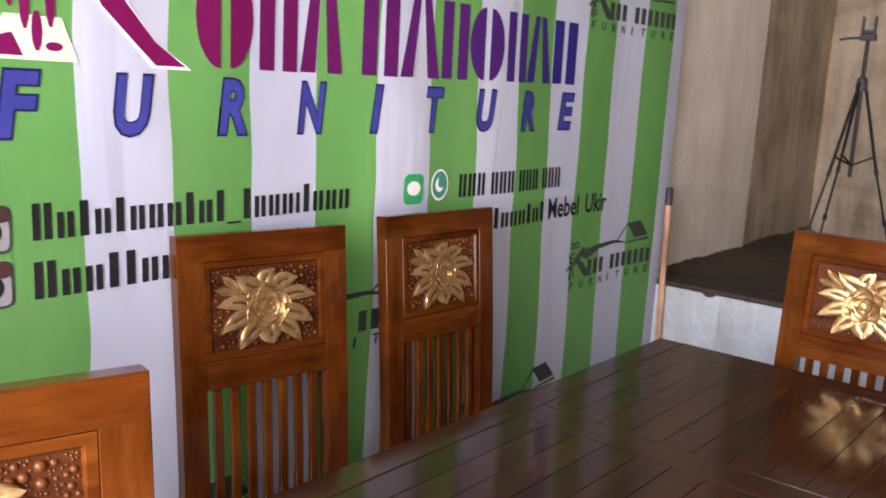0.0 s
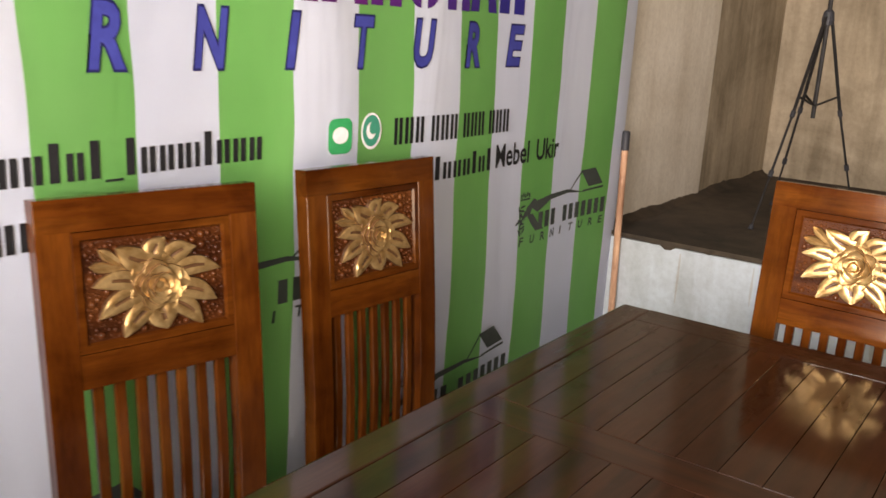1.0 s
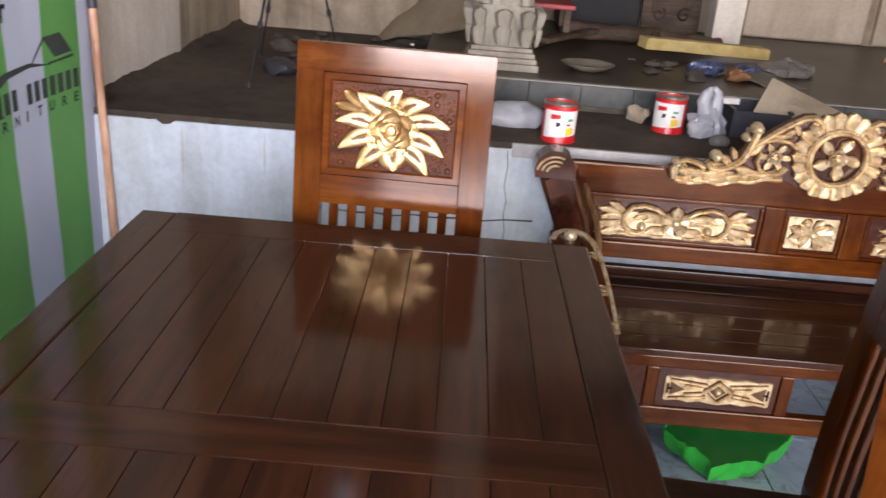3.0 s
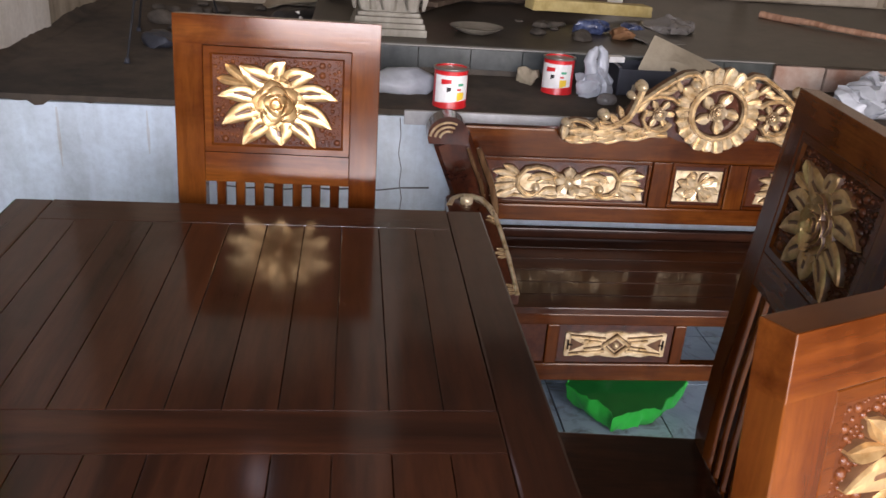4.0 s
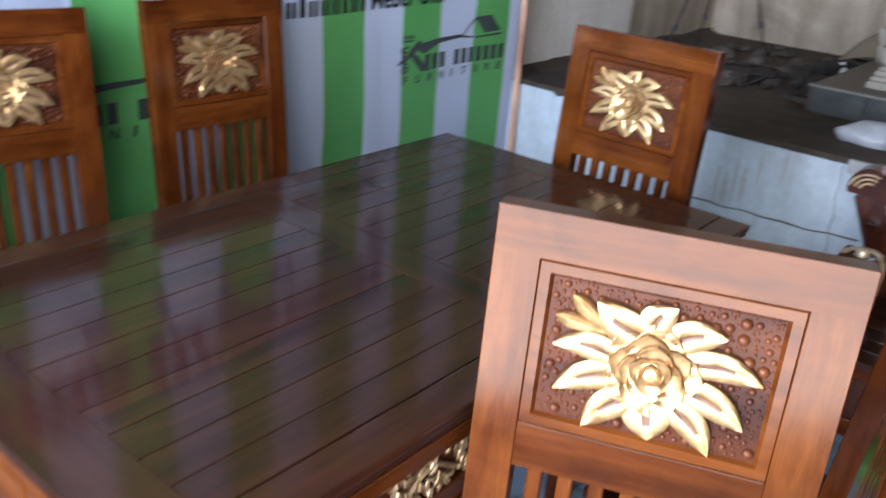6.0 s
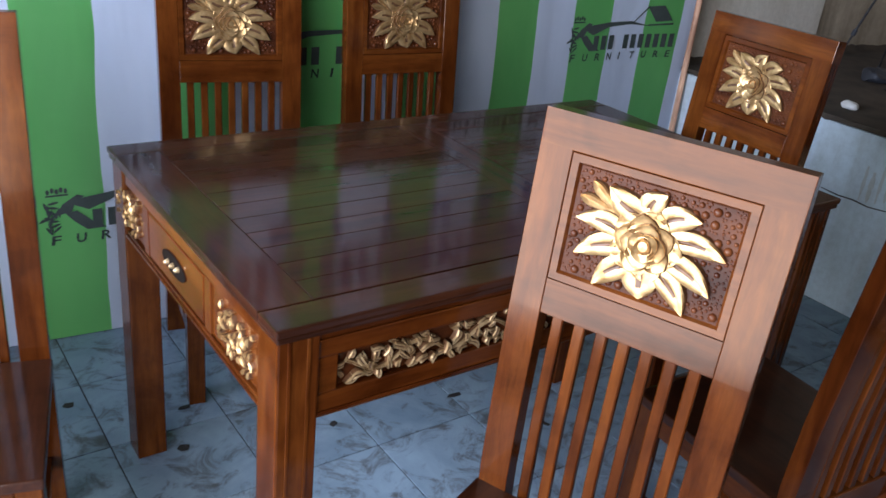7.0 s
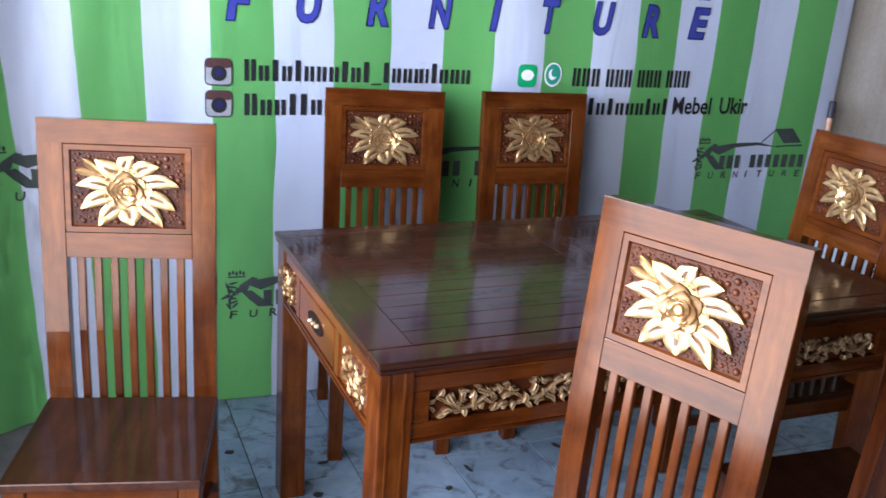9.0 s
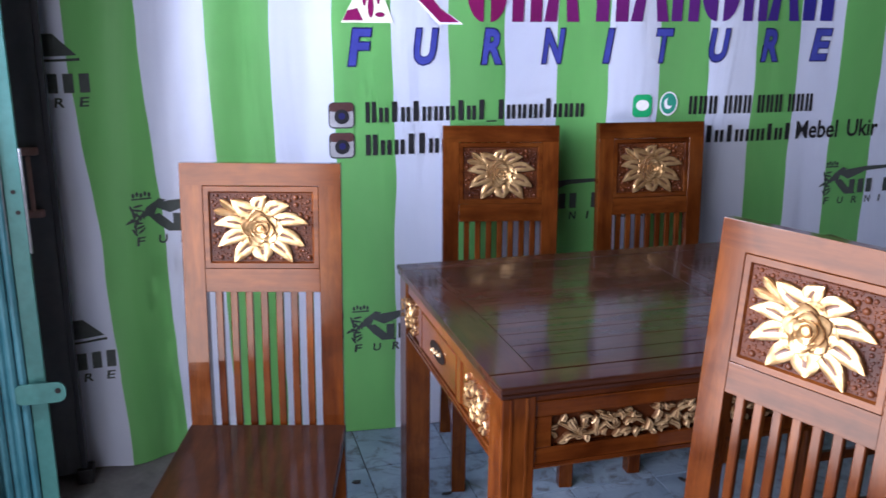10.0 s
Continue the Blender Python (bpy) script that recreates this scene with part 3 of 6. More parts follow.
    printed("icon", [soft_box(1.775, 1.850, 0.985, 1.066, 0.015)], blue_ink, 1, banner, "blue square icon")
    for z in (1.127, 1.030):
        printed("icon", [soft_box(0.590, 0.673, z - 0.042, z + 0.042, 0.016)], grey_ink, 1, banner, "grey and brown camera icon")
        printed("icon_body", [soft_box(0.594, 0.669, z - 0.037, z + 0.018, 0.011)], ink("icon_grey", (0.20, 0.20, 0.21), (0.34, 0.34, 0.35)), 2, banner)
        printed("icon_band", [soft_box(0.593, 0.670, z + 0.012, z + 0.040, 0.011)], brown_ink, 3, banner)
        printed("icon_lens", [oval(0.632, z - 0.004, 0.024, 0.024)], black_ink, 4, banner)
        printed("icon_lens", [oval(0.632, z - 0.002, 0.011, 0.011, 12)], navy_ink, 5, banner)
    # repeated small marks: a swoosh, a roof and a row of blocks
    for x, z in ((-0.075, 0.770), (1.200, 0.770), (2.480, 0.772), (-0.725, 0.348), (0.605, 0.345), (1.887, 0.335), (-0.725, 1.207), (2.495, 1.655), (-0.075, 1.66)):
        s = [[(x + 0.096, z + 0.058), (x + 0.128, z + 0.062), (x + 0.172, z + 0.022), (x + 0.205, z + 0.002), (x + 0.152, z + 0.002), (x + 0.120, z + 0.030)],
             [(x + 0.072, z + 0.052), (x + 0.092, z + 0.085), (x + 0.130, z + 0.110), (x + 0.150, z + 0.104), (x + 0.124, z + 0.084), (x + 0.114, z + 0.060)],
             [(x + 0.10, z + 0.09), (x + 0.16, z + 0.062), (x + 0.24, z + 0.092), (x + 0.36, z + 0.100), (x + 0.48, z + 0.090), (x + 0.36, z + 0.112), (x + 0.24, z + 0.110), (x + 0.15, z + 0.100)]]
        s += [bar(x + 0.16 + 0.008 + 0.042 * k, x + 0.195 + 0.042 * k, z + 0.005, z + 0.060) for k in range(11) if k != 3]
        s += [[(x + 0.37, z + 0.105), (x + 0.378, z + 0.105), (x + 0.455, z + 0.168), (x + 0.446, z + 0.170)], [(x + 0.440, z + 0.168), (x + 0.530, z + 0.172), (x + 0.588, z + 0.112), (x + 0.498, z + 0.108)],
              [(x + 0.46, z + 0.092), (x + 0.595, z + 0.096), (x + 0.595, z + 0.104), (x + 0.46, z + 0.098)]]
        s += [turned_oval(x + 0.062 + 0.019 * math.cos(a) * w, z + 0.048 + 0.040 * math.sin(a) * w, 0.015, 0.0038, a * 1.7 + w) for w in (0.35, 0.75, 1.1) for a in (0.3, 1.3, 2.3, 3.3, 4.3, 5.3)]
        s += [bar(x + 0.050, x + 0.108, z + 0.110, z + 0.115)] + [oval(x + 0.056 + 0.0115 * k, z + 0.124 + 0.004 * (k % 2), 0.0045, 0.008, 8) for k in range(5)]
        s = [o for o in s if min(p[0] for p in o) > BAN_X0 + 0.02]
        for o in s:
            printed("small_mark", [o], grey_ink, 1, banner)
        for k, ch in enumerate("FURNITURE"):
            if x + 0.055 + 0.066 * k < BAN_X0 + 0.02:
                continue
            words("small_letter", ch, x + 0.055 + 0.066 * k, x + (0.067 if ch == "I" else 0.083) + 0.066 * k, z - 0.036, z - 0.008, grey_ink, banner, 1, 0.1, 1.0, 0.02)


build_print()


# ---- chairs ----
def back_y(z):
    """How far the back of a chair lies behind the seat's rear edge at a height."""
    zs, ys = (0.0, 0.20, 0.45, 0.60, 0.78, 1.095), (0.045, 0.015, 0.0, 0.005, 0.018, 0.045)
    return float(np.interp(z, zs, ys))


CH_W, CH_D, CH_H, SEAT_Z = 0.386, 0.365, 1.095, 0.430


def build_chair():
    ch = thing("dining_chair", pose(0, 0, 0), "varnished teak dining chair with gold rose carving and slatted back", "chair", "dining chairs round the table")
    hw = CH_W / 2
    tilt = math.atan2(0.027, 0.315)
    up = Matrix.Translation((0, 0.018, 0.78)) @ Matrix.Rotation(-tilt, 4, "X")
    top = 0.3162
    # back posts run from the floor to the top rail
    for sx in (-1, 1):
        bm = bmesh.new()
        zs = [0.0, 0.12, 0.2, 0.33, 0.46, 0.53, 0.60, 0.66, 0.72, 0.78, 1.0405]
        sweep(bm, [(sx * (hw - 0.027), back_y(z) + 0.0155, z) for z in zs], 0.054, 0.034, bevel=0.0011)
        part("back_leg", bm, teak_z, ch)
    part("top_rail", boxes((-hw, hw, -0.0015, 0.0325, 0.2616, top), bevel=0.0012, m=up), teak_x, ch)
    part("lower_rail", boxes((-hw + 0.0541, hw - 0.0541, -0.0008, 0.031, 0.0, 0.0585), bevel=0.0010, m=up), teak_x, ch)
    # moulded frame round the carving
    x1, z0, z1 = hw - 0.0545, 0.0595, 0.2605
    bm = bmesh.new()
    loft(bm, [[(-x1 + d, y, z0 + d), (x1 - d, y, z0 + d), (x1 - d, y, z1 - d), (-x1 + d, y, z1 - d)] for d, y in ((0.0, 0.024), (0.0, 0.0), (0.001, -0.0010), (0.0125, -0.0010), (0.0150, 0.0022), (0.0165, 0.0042), (0.0165, 0.024))], cap=False)
    bmesh.ops.transform(bm, matrix=up, verts=bm.verts)
    part("panel_frame", bm, teak_x, ch, "mitred moulding round the carving")
    px, pz0, pz1 = x1 - 0.0165, z0 + 0.0165, z1 - 0.0165
    bm = boxes((-px, px, 0.0040, 0.024, pz0, pz1))
    for face in bm.faces:
        face.material_index = 1
    rnd = random.Random(11)
    spots = []
    for step in range(3600):
        r = rnd.choice((0.0060, 0.0070)) if step < 70 else rnd.choice((0.0036, 0.0046)) if step < 500 else rnd.choice((0.0018, 0.0023, 0.0028))
        x, z = rnd.uniform(-px + r, px - r), rnd.uniform(pz0 + r, pz1 - r)
        if all((x - a) ** 2 + (z - b) ** 2 > (r + c + 0.0003) ** 2 for a, b, c in spots) and (x * x + (z - 0.160) ** 2) > 0.05 ** 2:
            spots.append((x, z, r))
    for x, z, r in spots:
        knob(bm, x, z, r, r * 0.8, 0.0040, 7)
    bmesh.ops.transform(bm, matrix=up, verts=bm.verts)
    part("carved_panel", bm, (pebble, shaded_ground), ch, "carved teak panel with round pebbled ground", True)
    cz = 0.160
    for tx, tz, bx, bz, w, bend in ((-0.072, 0.064, -0.010, 0.036, 0.040, 0.004), (0.010, 0.080, -0.010, 0.040, 0.036, 0.005), (0.067, 0.059, 0.010, 0.034, 0.036, 0.005), (0.113, 0.016, 0.030, 0.016, 0.032, 0.006),
                                    (0.105, -0.041, 0.028, -0.012, 0.036, 0.005), (0.077, -0.081, 0.020, -0.032, 0.034, 0.005), (0.008, -0.082, -0.001, -0.036, 0.052, 0.0), (-0.069, -0.080, -0.012, -0.034, 0.036, -0.005),
                                    (-0.106, -0.041, -0.030, -0.012, 0.034, -0.005), (-0.111, 0.014, -0.032, 0.004, 0.032, -0.006)):
        bm = bmesh.new()
        carved_leaf(bm, (bx, cz + bz), (tx, cz + tz), w * 1.28, 0.0115, 0.0040, bend)
        bmesh.ops.transform(bm, matrix=up, verts=bm.verts)
        part("gold_leaf", bm, gold, ch, "gold painted carved leaf", True)
    for bx, bz in ((-0.097, 0.068), (-0.113, 0.042)):
        bm = bmesh.new()
        petal(bm, (-0.050, cz + 0.030), (bx, cz + bz), 0.008, 0.023, 0.010, 0.0040, 0.0, 8, 0.7)
        bmesh.ops.transform(bm, matrix=up, verts=bm.verts)
        part("gold_bud", bm, gold, ch, "gold painted carved bud", True)
    bm = bmesh.new()
    prism(bm, oval(-0.002, cz - 0.002, 0.042, 0.044, 20), -0.005, 0.0040)
    bmesh.ops.transform(bm, matrix=up, verts=bm.verts)
    heart = part("gold_rose", bm, gold, ch, "gold painted carved rose", True)
    for bm in rose(None, -0.002, cz - 0.002, 0.057, 0.0040, 0.021):
        bmesh.ops.transform(bm, matrix=up, verts=bm.verts)
        part("petal", bm, gold, heart, "", True)
    # slats
    inner = CH_W - 0.108
    pitch = inner / 7.5
    for i in range(7):
        x = (i - 3) * pitch
        bm = bmesh.new()
        sweep(bm, [(x, back_y(z) + 0.016, z) for z in (0.414, 0.52, 0.60, 0.66, 0.72, 0.782)], 0.0185, 0.014, bevel=0.002)
        part("slat", bm, teak_z, ch)
    # seat and its frame
    bm = boxes((-hw - 0.004, hw + 0.004, -CH_D, 0.004, SEAT_Z - 0.022, SEAT_Z), bevel=0.004)
    part("seat", bm, seat_wood, ch, "dark brown varnished plank seat")
    f = CH_D - 0.01
    part("front_apron", boxes((-hw + 0.045, hw - 0.045, -f + 0.004, -f + 0.024, 0.350, 0.4075), bevel=0.003), teak_x, ch)
    part("rear_apron", boxes((-hw + 0.054, hw - 0.054, 0.006, 0.026, 0.350, 0.4075), bevel=0.003), teak_x, ch)
    for sx in (-1, 1):
        part("side_apron", boxes((sx * (hw - 0.026) - 0.01, sx * (hw - 0.026) + 0.01, -f + 0.045, -0.004, 0.350, 0.4075), bevel=0.003), teak_y, ch)
        bm = bmesh.new()
        sweep(bm, [(sx * (hw - 0.022), -f + 0.022, z) for z in (0.0, 0.2, 0.4075)], 0.044, 0.044)
        part("front_leg", bm, teak_z, ch)
        part("side_stretcher", boxes((sx * (hw - 0.026) - 0.008, sx * (hw - 0.026) + 0.008, -f + 0.044, 0.012, 0.15, 0.18), bevel=0.002), teak_y, ch)
    return ch


def seat_pose(left, right):
    """A chair's pose from the two upper corners of its back."""
    a, b = Vector(left), Vector(right)
    d = b - a
    rz = math.atan2(d.y, d.x)
    c = (a + b) / 2
    d = 0.045
    return pose(c.x + d * math.sin(rz), c.y - d * math.cos(rz), 0, 0, 0, math.degrees(rz))


chair = build_chair()
CHAIRS = [
    ((0.133, -0.656), (0.508, -0.754), "varnished teak dining chair with gold rose, turned away from table"),
    ((0.954, -0.101), (1.326, -0.171), "varnished teak dining chair with gold rose, against the striped banner"),
    ((1.494, -0.136), (1.875, -0.162), "varnished teak dining chair with gold rose, against the striped banner"),
    ((2.261, -0.836), (2.248, -1.220), "varnished teak dining chair with gold rose at the table end"),
    ((1.087, -1.472), (1.227, -1.824), "varnished teak dining chair with bright gold rose, turned sideways"),
    ((1.870, -1.862), (1.482, -1.830), "shaded teak dining chair with gold rose, tucked under table"),
]
for i, (l, r, text) in enumerate(CHAIRS):
    if i:
        c = copy_thing(chair, seat_pose(l, r))
    else:
        c = chair
        c.matrix_basis = seat_pose(l, r)
    c["label"] = text


# ---- table ----
TX0, TX1, TY0, TY1, TZ = 0.685, 2.108, -1.417, -0.574, 0.78


def build_table():
    tb = thing("dining_table", pose(0, 0, 0), "dark varnished plank-top teak dining table with carved gold aprons", "table")
    th = 0.014
    z0 = TZ - th
    bw, ew = 0.066, 0.092
    part("long_border", boxes((TX0, TX1, TY0, TY0 + bw, z0, TZ), bevel=0.004), dark_x, tb)
    part("long_border", boxes((TX0, TX1, TY1 - bw, TY1, z0, TZ), bevel=0.004), dark_x, tb)
    for a, b in ((TX0, TX0 + ew), (1.372, 1.452), (TX1 - ew, TX1)):
        part("cross_rail", boxes((a, b, TY0 + bw + 0.001, TY1 - bw - 0.001, z0, TZ), bevel=0.0012), dark_y, tb)
    n = 11
    w = (TY1 - TY0 - 2 * bw - 0.002) / n
    for a, b in ((TX0 + ew + 0.001, 1.371), (1.453, TX1 - ew - 0.001)):
        for i in range(n):
            y = TY0 + bw + 0.001 + i * w
            part("plank", boxes((a, b, y + 0.0006, y + w - 0.0006, z0, TZ), bevel=0.0008), dark_x, tb)
    part("top_lip", boxes((TX0 + 0.003, TX1 - 0.003, TY0 + 0.003, TY1 - 0.003, z0 - 0.011, z0 - 0.001), bevel=0.003), dark_x, tb, "dark moulded lip under the top")
    z0 -= 0.011
    # legs
    lx0, lx1, ly0, ly1 = TX0 + 0.008, TX1 - 0.008, TY0 + 0.012, TY1 - 0.008
    for x in (lx0, lx1 - 0.07):
        for y in (ly0, ly1 - 0.07):
            part("leg", boxes((x, x + 0.07, y, y + 0.07, 0, z0 - 0.001), bevel=0.004), teak_z, tb)
            face = y if y == ly0 else y + 0.07
            side = -1 if y == ly0 else 1
            for a in (0.016, 0.048):
                part("leg_bead", boxes((x + a, x + a + 0.006, min(face, face + side * 0.002), max(face, face + side * 0.002), 0.0, z0 - 0.004), bevel=0.0008), teak_z, tb)
    # long aprons with a pierced carving
    za, zb = 0.594, z0 - 0.001
    for y, s in ((ly0 + 0.006, 1), (ly1 - 0.006, -1)):
        a, b = lx0 + 0.071, lx1 - 0.071
        d = 0.022 * s
        part("apron_rail", boxes((a, b, y, y + d, 0.704, zb), bevel=0.003), teak_x, tb)
        part("apron_rail", boxes((a, b, y, y + d, za, 0.638), bevel=0.003), teak_x, tb)
        part("apron_block", boxes((a, a + 0.035, y + 0.001 * s, y + d, 0.6385, 0.7035), bevel=0.002), teak_x, tb)
        part("apron_block", boxes((b - 0.035, b, y + 0.001 * s, y + d, 0.6385, 0.7035), bevel=0.002), teak_x, tb)
        part("moulding", boxes((a, b, y - 0.004 * s, y, 0.600, 0.607), (a, b, y - 0.004 * s, y, 0.735, 0.739), bevel=0.0015), teak_x, tb)
        # solid board whose dark colour gives the shade of pierced gaps
        part("apron_backing", boxes((a + 0.0355, b - 0.0355, y + 0.0135 * s, y + d, 0.6385, 0.7035)), shaded_ground, tb, "solid backing, darkened for the shade in the carving's gaps")
        bm = bmesh.new()
        rnd = random.Random(3)
        x = a + 0.052
        vine = []
        while x < b - 0.06:
            z = 0.671 + 0.017 * math.sin((x - a) * 42)
            vine.append((x, z))
            x += 0.012
        ribbon(bm, vine, 0.009, 0.009, 0.008, 0.0)
        for k, (x, z) in enumerate(vine):
            for pz in (0.652, 0.671, 0.690):
                px, pz = x + rnd.uniform(-0.005, 0.005), pz + rnd.uniform(-0.005, 0.005)
                ang, ln = rnd.uniform(0, math.tau), rnd.uniform(0.014, 0.026)
                if rnd.random() < 0.72:
                    tip = (px + ln * math.cos(ang), min(0.703, max(0.639, pz + ln * math.sin(ang))))
                    carved_leaf(bm, (px, pz), tip, rnd.uniform(0.010, 0.017), rnd.uniform(0.006, 0.015), rnd.uniform(-0.003, 0.005), rnd.uniform(-0.004, 0.004), 6)
        m = Matrix.Translation((0, y + 0.010 * s, 0)) @ Matrix.Diagonal((1, s, 1, 1))
        bmesh.ops.transform(bm, matrix=m, verts=bm.verts)
        part("pierced_carving", bm, aged_gold, tb, "pierced gold leaf and flower carving", True)
    # end aprons: two carved panels and a drawer
    for x, s in ((lx0 + 0.004, 1), (lx1 - 0.004, -1)):
        ya, yb = ly0 + 0.071, ly1 - 0.071
        d = 0.022 * s
        part("apron_rail", boxes((x, x + d, ya, yb, 0.722, zb), bevel=0.002), teak_y, tb)
        part("apron_rail", boxes((x, x + d, ya, yb, za, 0.615), bevel=0.002), teak_y, tb)
        part("moulding", boxes((x - 0.003 * s, x, ya, yb, 0.600, 0.606), bevel=0.001), teak_y, tb)
        for c in (-0.664, -1.238):
            pn = part("apron_panel", boxes((x + 0.005 * s, x + 0.018 * s, c - 0.115, c + 0.115, 0.616, 0.721), bevel=0.002), teak_y, tb)
            rnd = random.Random(9)
            for k in range(10):
                for q in range(5):
                    px, pz = -0.058 + 0.0128 * k + rnd.uniform(-0.004, 0.004), 0.640 + 0.0145 * q + rnd.uniform(-0.004, 0.004)
                    ang, ln = rnd.uniform(0, math.tau), rnd.uniform(0.014, 0.021)
                    if rnd.random() < 0.96:
                        bm = bmesh.new()
                        leaf(bm, (px, pz), (px + ln * math.cos(ang), pz + ln * math.sin(ang)), rnd.uniform(0.009, 0.013), rnd.uniform(0.006, 0.013), 0.0, 0.002, 6)
                        bmesh.ops.transform(bm, matrix=Matrix.Translation((x + 0.005 * s, c, 0)) @ Matrix.Rotation(radians(-90 * s), 4, "Z"), verts=bm.verts)
                        part("carved_leaf", bm, gold, pn, "", True)
        for y in (-0.785, -1.116):
            part("apron_stile", boxes((x + 0.001 * s, x + d, y - 0.014, y + 0.014, 0.616, 0.721), bevel=0.002), teak_z, tb)
        dr = part("drawer", boxes((x + 0.001 * s, x + 0.019 * s, -1.097, -0.803, 0.620, 0.717), bevel=0.003), teak_y, tb)
        bm = bmesh.new()
        ring = [(0.062 * math.cos(a), 0.021 * math.sin(a)) for a in [2 * math.pi * k / 24 for k in range(24)]]
        prism(bm, ring, -0.0012, 0.004)
        bmesh.ops.transform(bm, matrix=Matrix.Translation((x, -0.95, 0.668)) @ Matrix.Rotation(radians(-90 * s), 4, "Z"), verts=bm.verts)
        part("pull_recess", bm, groove_mat, dr, "dark oval finger recess")
        bm = bmesh.new()
        for k in (-1, 0, 1):
            knob(bm, k * 0.028, 0.668 + 0.004 * k, 0.0058, 0.010, 0.0, 10)
        bmesh.ops.transform(bm, matrix=Matrix.Translation((x - 0.001 * s, -0.95, 0)) @ Matrix.Rotation(radians(-90 * s), 4, "Z"), verts=bm.verts)
        part("pull", bm, aged_gold, dr, "gold carved drawer pull", True)
    return tb


build_table()


# ---- carved bench ----
BX0, BX1, BYC, BYN = 2.55, 3.03, -2.242, -1.40


def facing_west(bm, x, yc=BYC):
    """Turn a carving made in x-z, facing -y, so that it faces -x at depth x."""
    bmesh.ops.transform(bm, matrix=Matrix.Translation((x, yc, 0)) @ Matrix.Rotation(radians(-90), 4, "Z"), verts=bm.verts)
    return bm


def scroll_panel(bm, cx, cz, w, h):
    """Broad leafy scrolls either side of a flower, on a thin gold ground."""
    prism(bm, [(cx - w / 2 + 0.01, cz - h / 2 + 0.003), (cx + w / 2 - 0.01, cz - h / 2 + 0.003), (cx + w / 2 - 0.018, cz - h * 0.18), (cx + w / 2 - 0.05, cz + h * 0.2), (cx - w / 2 + 0.05, cz + h * 0.2), (cx - w / 2 + 0.018, cz - h * 0.18)], -0.003, 0.0)
    for s in (-1, 1):
        sx = cx + s * 0.112
        # the big curl and its ball
        ribbon(bm, [(cx + s * 0.036, cz + h * 0.20), (cx + s * 0.06, cz + h * 0.34), (cx + s * 0.10, cz + h * 0.42), (cx + s * 0.135, cz + h * 0.36), (cx + s * 0.158, cz + h * 0.12),
                    (cx + s * 0.155, cz - h * 0.16), (cx + s * 0.135, cz - h * 0.34), (cx + s * 0.110, cz - h * 0.38), (cx + s * 0.092, cz - h * 0.26)], 0.017, 0.020, 0.022)
        knob(bm, sx - s * 0.012, cz - h * 0.18, 0.0145, 0.026, 0.0, 12)
        # leaves from the flower into the curl
        for x0, z0, x1, z1, wd in ((0.03, 0.02, 0.118, 0.17, 0.026), (0.03, -0.06, 0.10, -0.02, 0.024), (0.028, -0.22, 0.088, -0.36, 0.026), (0.05, 0.14, 0.128, 0.02, 0.022)):
            petal(bm, (cx + s * x0, cz + h * z0), (cx + s * x1, cz + h * z1), wd * 0.6, wd, 0.014, 0, s * 0.006)
        # fan of leaves at the end
        for k, (ex, ez, wd) in enumerate(((0.205, 0.44, 0.026), (0.236, 0.26, 0.026), (0.226, 0.04, 0.024), (0.240, -0.16, 0.026), (0.222, -0.42, 0.030))):
            petal(bm, (cx + s * 0.150, cz + h * ez * 0.30), (cx + s * ex, cz + h * ez), wd * 0.6, wd, 0.017 - 0.002 * (k % 2), 0, s * 0.005 * (1 if ez > 0 else -1))
        ribbon(bm, [(cx + s * (0.03 + 0.19 * f), cz - h * (0.43 + 0.03 * math.sin(16 * f))) for f in [i / 14 for i in range(15)]], 0.014, 0.012, 0.010)
    for q in range(5):
        a = q * math.tau / 5 + math.pi / 2
        petal(bm, (cx + 0.006 * math.cos(a), cz + 0.006 * math.sin(a)), (cx + h * 0.43 * math.cos(a), cz + h * 0.43 * math.sin(a)), 0.014, h * 0.42, 0.021, 0.0)
    knob(bm, cx, cz, h * 0.12, 0.014, -0.014, 12)


